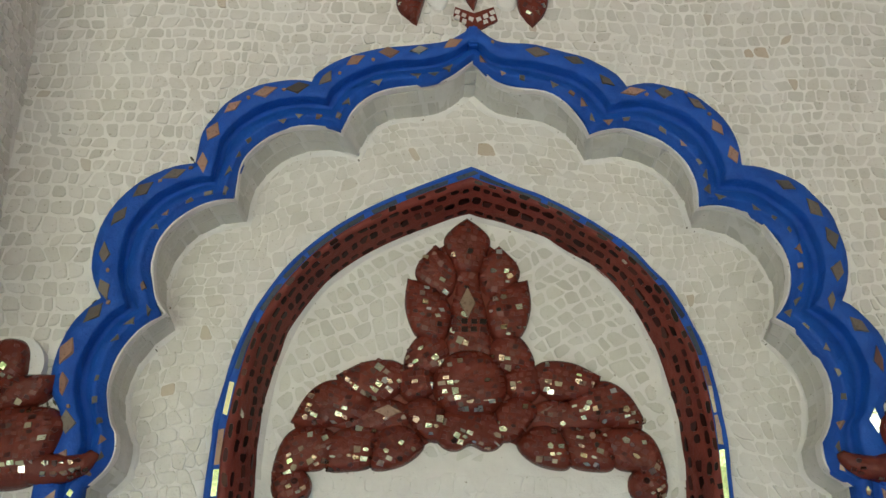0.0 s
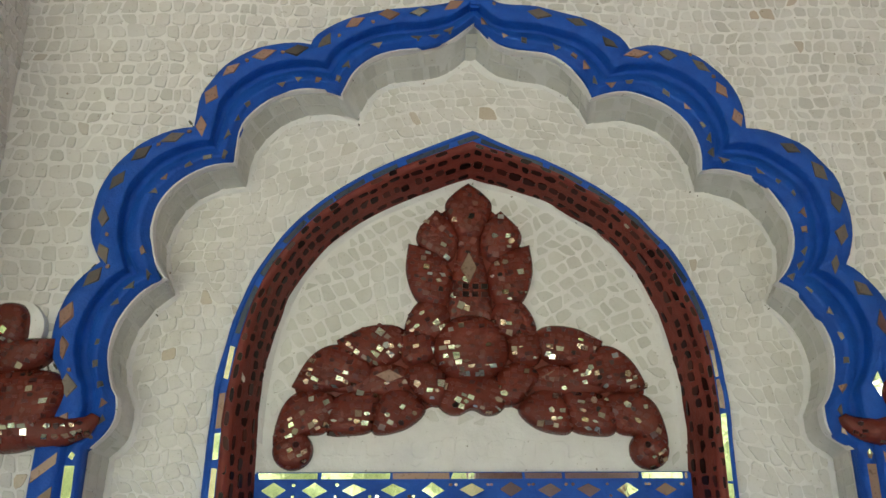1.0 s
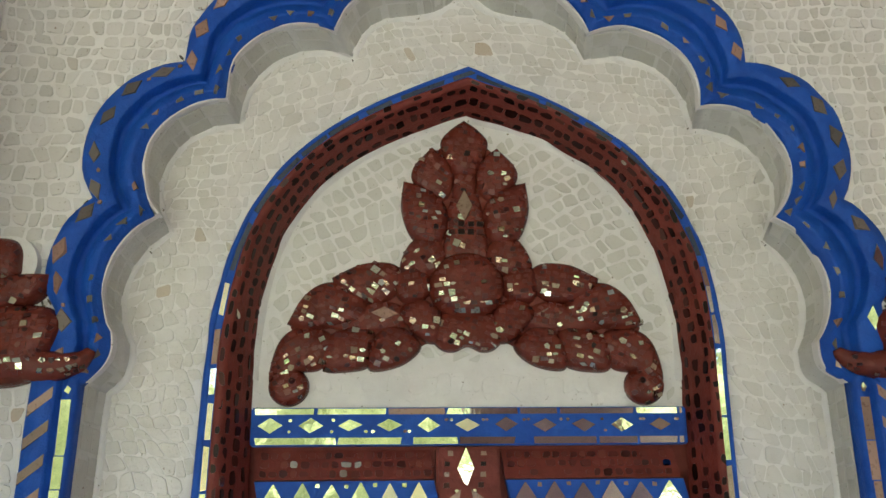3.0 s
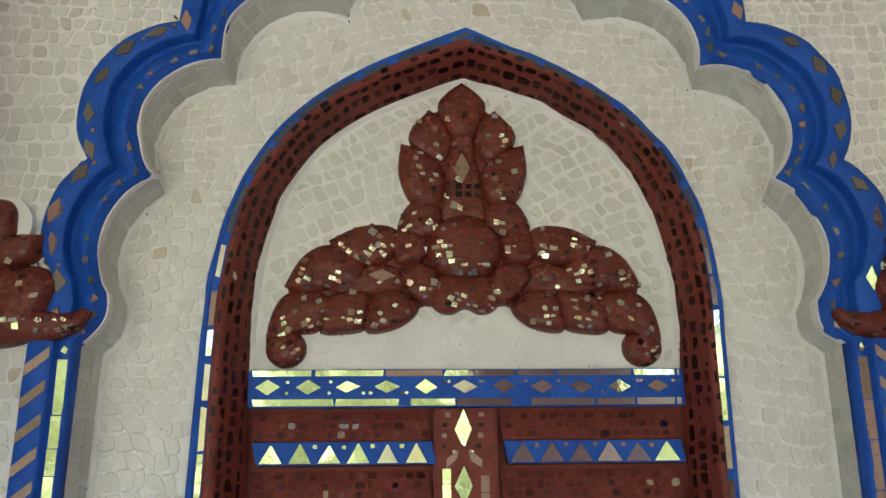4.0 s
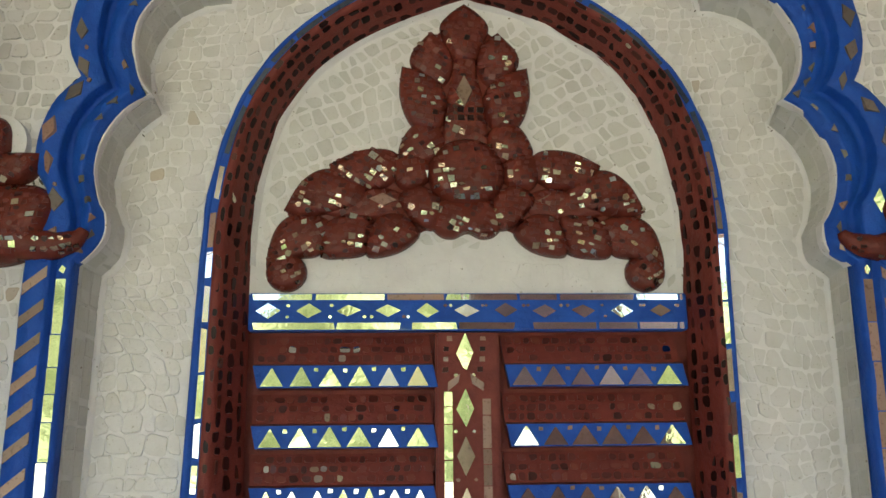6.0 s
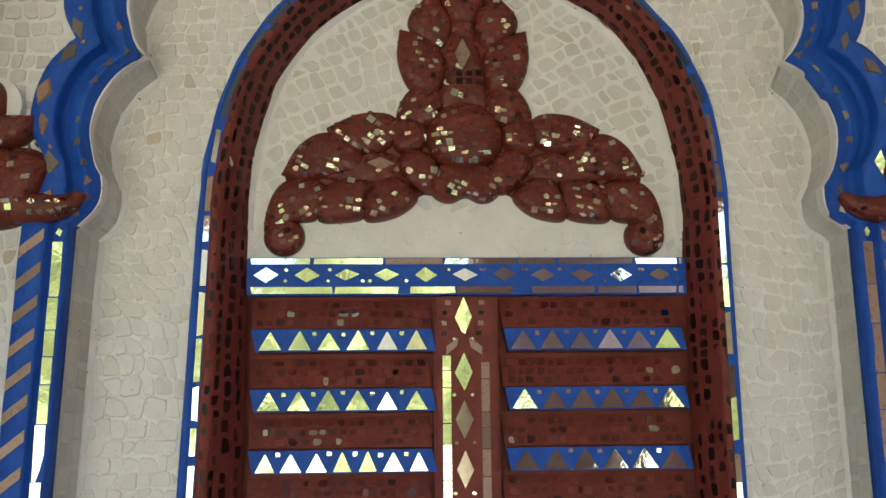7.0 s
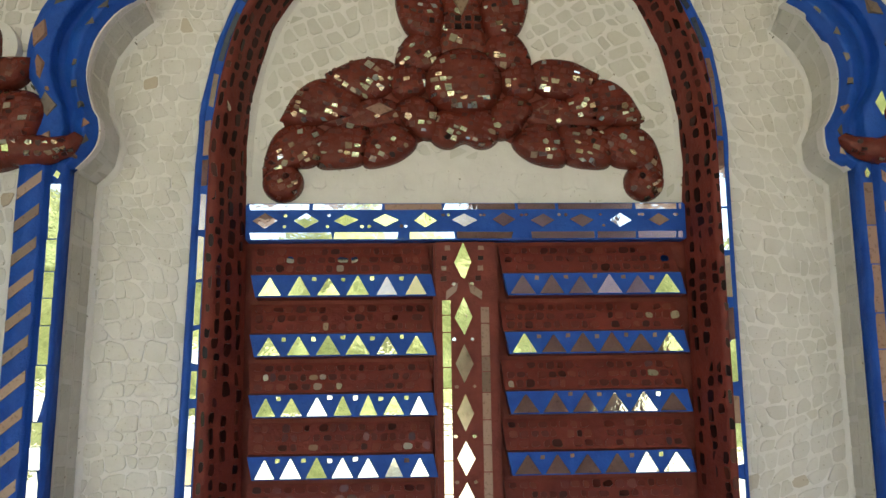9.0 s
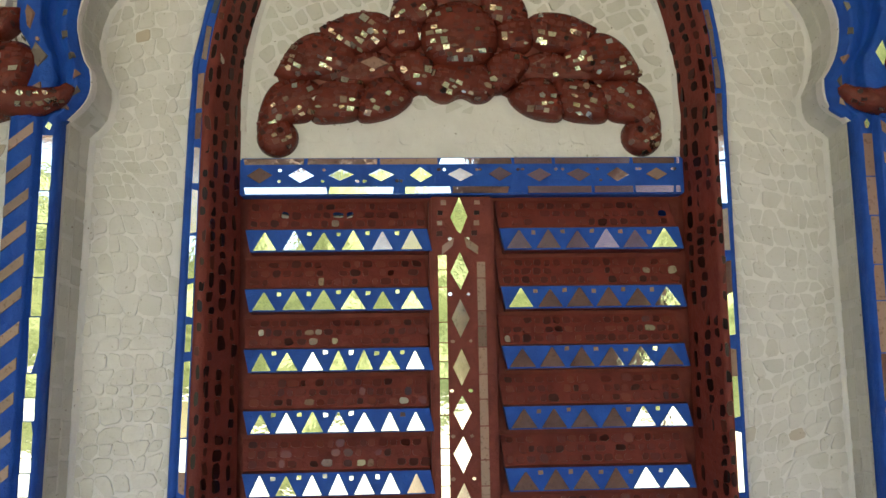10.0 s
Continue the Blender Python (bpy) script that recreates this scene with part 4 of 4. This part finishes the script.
PITCH = 0.1245
for k in range(11):
    zt = 1.912 - PITCH * k
    for side, x0, x1 in ((-1, -0.468, -0.088), (1, 0.066, 0.452)):
        rows = [(zt, 0.112, 0.0), (zt - 0.062, 0.088, 0.006), (zt - 0.066, 0.074, 0.007), (zt - 0.112, 0.073, 0.016), (zt - 0.116, 0.112, 0.016)]
        verts = [(x + s + 0.002 * noise.noise((x * 9, z * 40, 1)), y, z) for z, y, s in rows for x in (x0, x1)]
        faces = [(2 * r, 2 * r + 2, 2 * r + 3, 2 * r + 1) for r in range(4)]
        verts += [(x + s, 0.13, z) for z, y, s in rows for x in (x0, x1)]
        faces += [(2 * r, 2 * r + 10, 2 * r + 12, 2 * r + 2) for r in range(4)] + [(2 * r + 1, 2 * r + 3, 2 * r + 13, 2 * r + 11) for r in range(4)]
        slat = part("slat", mesh_of("slat", verts, faces), RED, window)
        z1, z0 = zt - 0.0655, zt - 0.1125
        lip = bmesh.new()
        front = [lip.verts.new(v) for v in ((x0 + 0.006, 0.0705, z1), (x0 + 0.016, 0.0705, z0), (x1 + 0.016, 0.0705, z0), (x1 + 0.006, 0.0705, z1))]
        rear = [lip.verts.new((v.co.x, 0.09, v.co.z)) for v in front]
        lip.faces.new(front)
        for a in range(4):
            lip.faces.new((front[a], rear[a], rear[(a + 1) % 4], front[(a + 1) % 4]))
        bmesh.ops.recalc_face_normals(lip, faces=lip.faces[:])
        bmesh.ops.bevel(lip, geom=[e for e in lip.edges if all(v.co.y < 0.08 for v in e.verts)], offset=0.002, segments=2, affect="EDGES")
        part("lip", lip, BLUE, slat, "blue lip")
        count = (6, 6, 7 if side < 0 else 6, 7 if side < 0 else 6, 7 if side < 0 else 6)[min(k, 4)]
        step = (x1 - x0 - 0.012) / count
        for i in range(count):
            x = x0 + 0.016 + step * (i + 0.5)
            w, h = step * (rng.uniform(0.36, 0.43) if side < 0 else rng.uniform(0.42, 0.47)), rng.uniform(0.037, 0.042)
            tri = [(-w, 0), (w, 0), (w * 0.06, h), (-w * 0.06, h)]
            # Top right triangles get the pier's dim reflection as their tint.
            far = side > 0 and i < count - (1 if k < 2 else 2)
            mat = PIER_TINT_MIRROR if far and k < 1 else MIRROR if side > 0 or rng.random() < (0.95 if k in (0, 3) else 0.84) else rng.choice((OLD_MIRROR, PIER_TINT_MIRROR, PINK_MIRROR))
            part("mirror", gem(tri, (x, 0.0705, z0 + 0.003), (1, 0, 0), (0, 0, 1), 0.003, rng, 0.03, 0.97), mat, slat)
            if i < count - 1 and rng.random() < 0.85:
                part("mirror", gem(quad(0.0055, 0.005, rng, 0.3), (x + step / 2, 0.0705, z1 - rng.uniform(0.007, 0.012)), (1, 0, 0), (0, 0, 1), 0.001, rng, 0.03), MIRROR if not far else PINK_MIRROR, slat)
        bits_v, bits_f = [], []
        for row in range(3):
            x = x0 + 0.012
            while x < x1 - 0.012:
                w = rng.uniform(0.0065, 0.0125)
                f = 0.19 + 0.31 * row
                c = (x + w, 0.112 + (0.088 - 0.112) * f - 0.0002, zt - 0.062 * f)
                if rng.random() < 0.9:
                    g = gem(soft_quad(w, rng.uniform(0.0072, 0.0098), rng), c, (1, 0, 0), (0, -0.36, -0.93), 0.0014, rng, 0.09)
                    # Lower left slats get more bright chips, set in as glints.
                    mat = SLAT_CHIP if rng.random() < (0.95 if side > 0 else 0.91 if k < 3 else 0.86 - 0.3 * noise.noise(Vector(c) * 14)) else rng.choice((MIRROR, CREAM_GLINT, CHIP, OLD_MIRROR))
                    if k < 5 and row:
                        part("chip", g, mat, slat)
                    else:
                        base = len(bits_v)
                        g.verts.index_update()
                        bits_v += [tuple(v.co) for v in g.verts]
                        bits_f += [tuple(base + v.index for v in q.verts) for q in g.faces]
                        g.free()
                x += 2 * w + rng.uniform(0.0012, 0.004)
        tagged(part("chips", mesh_of("chips", bits_v, bits_f), SLAT_CHIP, slat), kind="stuff")

# ---- garden seen in the mirrors ----
hedge = bmesh.new()
bmesh.ops.create_grid(hedge, x_segments=160, y_segments=24, size=1)
for v in hedge.verts:
    x, t = v.co.x * 60, (v.co.y + 1) / 2
    n1 = noise.noise((x * 0.35, t * 2, 0)) + 0.5 * noise.noise((x * 1.1, t * 7, 3))
    v.co = (x, -34 + 2.2 * n1 + 3 * t, -0.35 + t * (8.2 + 3.4 * noise.noise((x * 0.16, 0, 7)) + 2.6 * noise.noise((x * 0.6, 0, 2)) + 0.8 * n1))
tagged(part("tree_line", hedge, FOLIAGE, smooth=True), "line of pale green trees at the far end of the lawn", "trees", kind="stuff")

# ---- grime caught in the corners ----
GRIME = plaster("grime", (0.05, 0.045, 0.035), (0.14, 0.12, 0.09), 0.95)
rng = random.Random(23)
for x, z in ((0.004, 2.985), (-0.270, 2.806), (-0.659, 2.371), (0.662, 2.359), (-0.700, 2.335), (0.525, 2.631)):
    for _ in range(3):
        c = (x + rng.uniform(-0.012, 0.012), -0.004, z + rng.uniform(-0.012, 0.012))
        tagged(part("grime", gem(shard(rng.uniform(0.003, 0.007), rng.uniform(0.0015, 0.003), rng), c, (rng.uniform(-1, 1), 0, 1), (1, 0, rng.uniform(-0.3, 0.3)), 0.001, rng), GRIME, panel, "dark speck of grime"))
for x, z in ((-0.855, 2.19), (0.852, 2.19), (-0.842, 2.155), (-0.800, 2.404), (0.803, 2.414), (-0.628, 2.728), (0.625, 2.742)):
    for _ in range(3):
        c = (x + rng.uniform(-0.012, 0.012), WALL_Y - 0.003, z + rng.uniform(-0.014, 0.014))
        tagged(part("grime", gem(shard(rng.uniform(0.004, 0.009), rng.uniform(0.002, 0.004), rng), c, (rng.uniform(-1, 1), 0, 1), (1, 0, rng.uniform(-0.3, 0.3)), 0.001, rng), GRIME, wall, "dark speck of grime"))

# ---- tiles of the wall, niche and tympanum ----
rng = random.Random(11)
hole, niche = inside(grow(OUTER, 0.004) + [(0.88, 0.2), (-0.88, 0.2)]), inside(REAR)
frame_edge, field = inside(grow(FRAME_OUT, 0.004)), inside([(-0.458, 2.012)] + [p for p in between(FRAME_OUT, FRAME_IN, 1.2) if p[1] > 2.02] + [(0.456, 2.012)])
lay(tiling((-1.03, 1.12, 1.6, 3.42), 0.0325, lambda x, z: -1.032 < x and not hole(x, z), rng, gap=0.0021, jitter=0.26, warp=0.03), WALL_Y, 0.0019, TILE, wall, lambda x, z: 2.3 < z < 3.0 and 0.5 < abs(x) < 1.0, rng)
lay(tiling((-0.8, 0.8, 1.1, 3.05), 0.0315, lambda x, z: niche(x, z) and not frame_edge(x, z), rng, gap=0.0010, jitter=0.3, turn=0.12, warp=0.07), PANEL_Y, 0.0013, TILE_PALE, panel, lambda x, z: True, rng, most=1600)
covers = [q[2].holds for q in pads] + [BOSS.holds]
lay(tiling((-0.5, 0.5, 2.0, 2.72), 0.034, lambda x, z: field(x, z) and (z > 2.10 or abs(x) > 0.44) and not any(f(x, z) for f in covers), rng, gap=0.0026, jitter=0.25, turn=0.5, warp=0.05), FIELD_Y, 0.0016, TILE_MID, tympanum, lambda x, z: True, rng)
lay(tiling((-0.43, 0.43, 2.012, 2.085), 0.036, lambda x, z: field(x, z) and not any(f(x, z) for f in covers), rng, gap=0.0008, jitter=0.2, warp=0.02), FIELD_Y, 0.0009, PALE_GROUT, tympanum, lambda x, z: True, rng)
lay(tiling((-0.42, -0.11, 2.2, 3.4), 0.0325, lambda x, z: True, rng), 0.0, 0.0028, TILE, pier, lambda x, z: True, rng, turned=lambda p: (-1.03 - p[1], p[0], p[2]))
inner = Ring(INNER, REAR, [(0, LIP_Y + 0.006), (1, 0.002)])
d, tiles_v, tiles_f, singles = 0.9, [], [], 0
while d < inner.length - 0.9:
    w = rng.uniform(0.03, 0.055)
    for s0, s1 in ((0.05, 0.46), (0.5, 0.95)):
        jit = rng.uniform(-0.01, 0.01)
        p = [inner.at(d + jit + 0.002, s0), inner.at(d + jit + w - 0.002, s0), inner.at(d + jit + w - 0.002, s1), inner.at(d + jit + 0.002, s1)]
        n = (p[1] - p[0]).cross(p[3] - p[0])
        if n.length < 1e-7:
            continue
        n.normalize()
        c = sum(p, Vector()) / 4
        if n.x * (0 - c.x) + n.z * (2.3 - c.z) < 0:
            n = -n
        v = [tuple(q) for q in p] + [tuple(c + (q - c) * 0.9 + n * 0.0014) for q in p]
        f = [(4, 5, 6, 7)] + [(k, (k + 1) % 4, 4 + (k + 1) % 4, 4 + k) for k in range(4)]
        if singles < 300:
            singles += 1
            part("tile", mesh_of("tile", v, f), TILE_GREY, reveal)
        else:
            tiles_f += [tuple(i + len(tiles_v) for i in g) for g in f]
            tiles_v += v
    d += w
if tiles_v:
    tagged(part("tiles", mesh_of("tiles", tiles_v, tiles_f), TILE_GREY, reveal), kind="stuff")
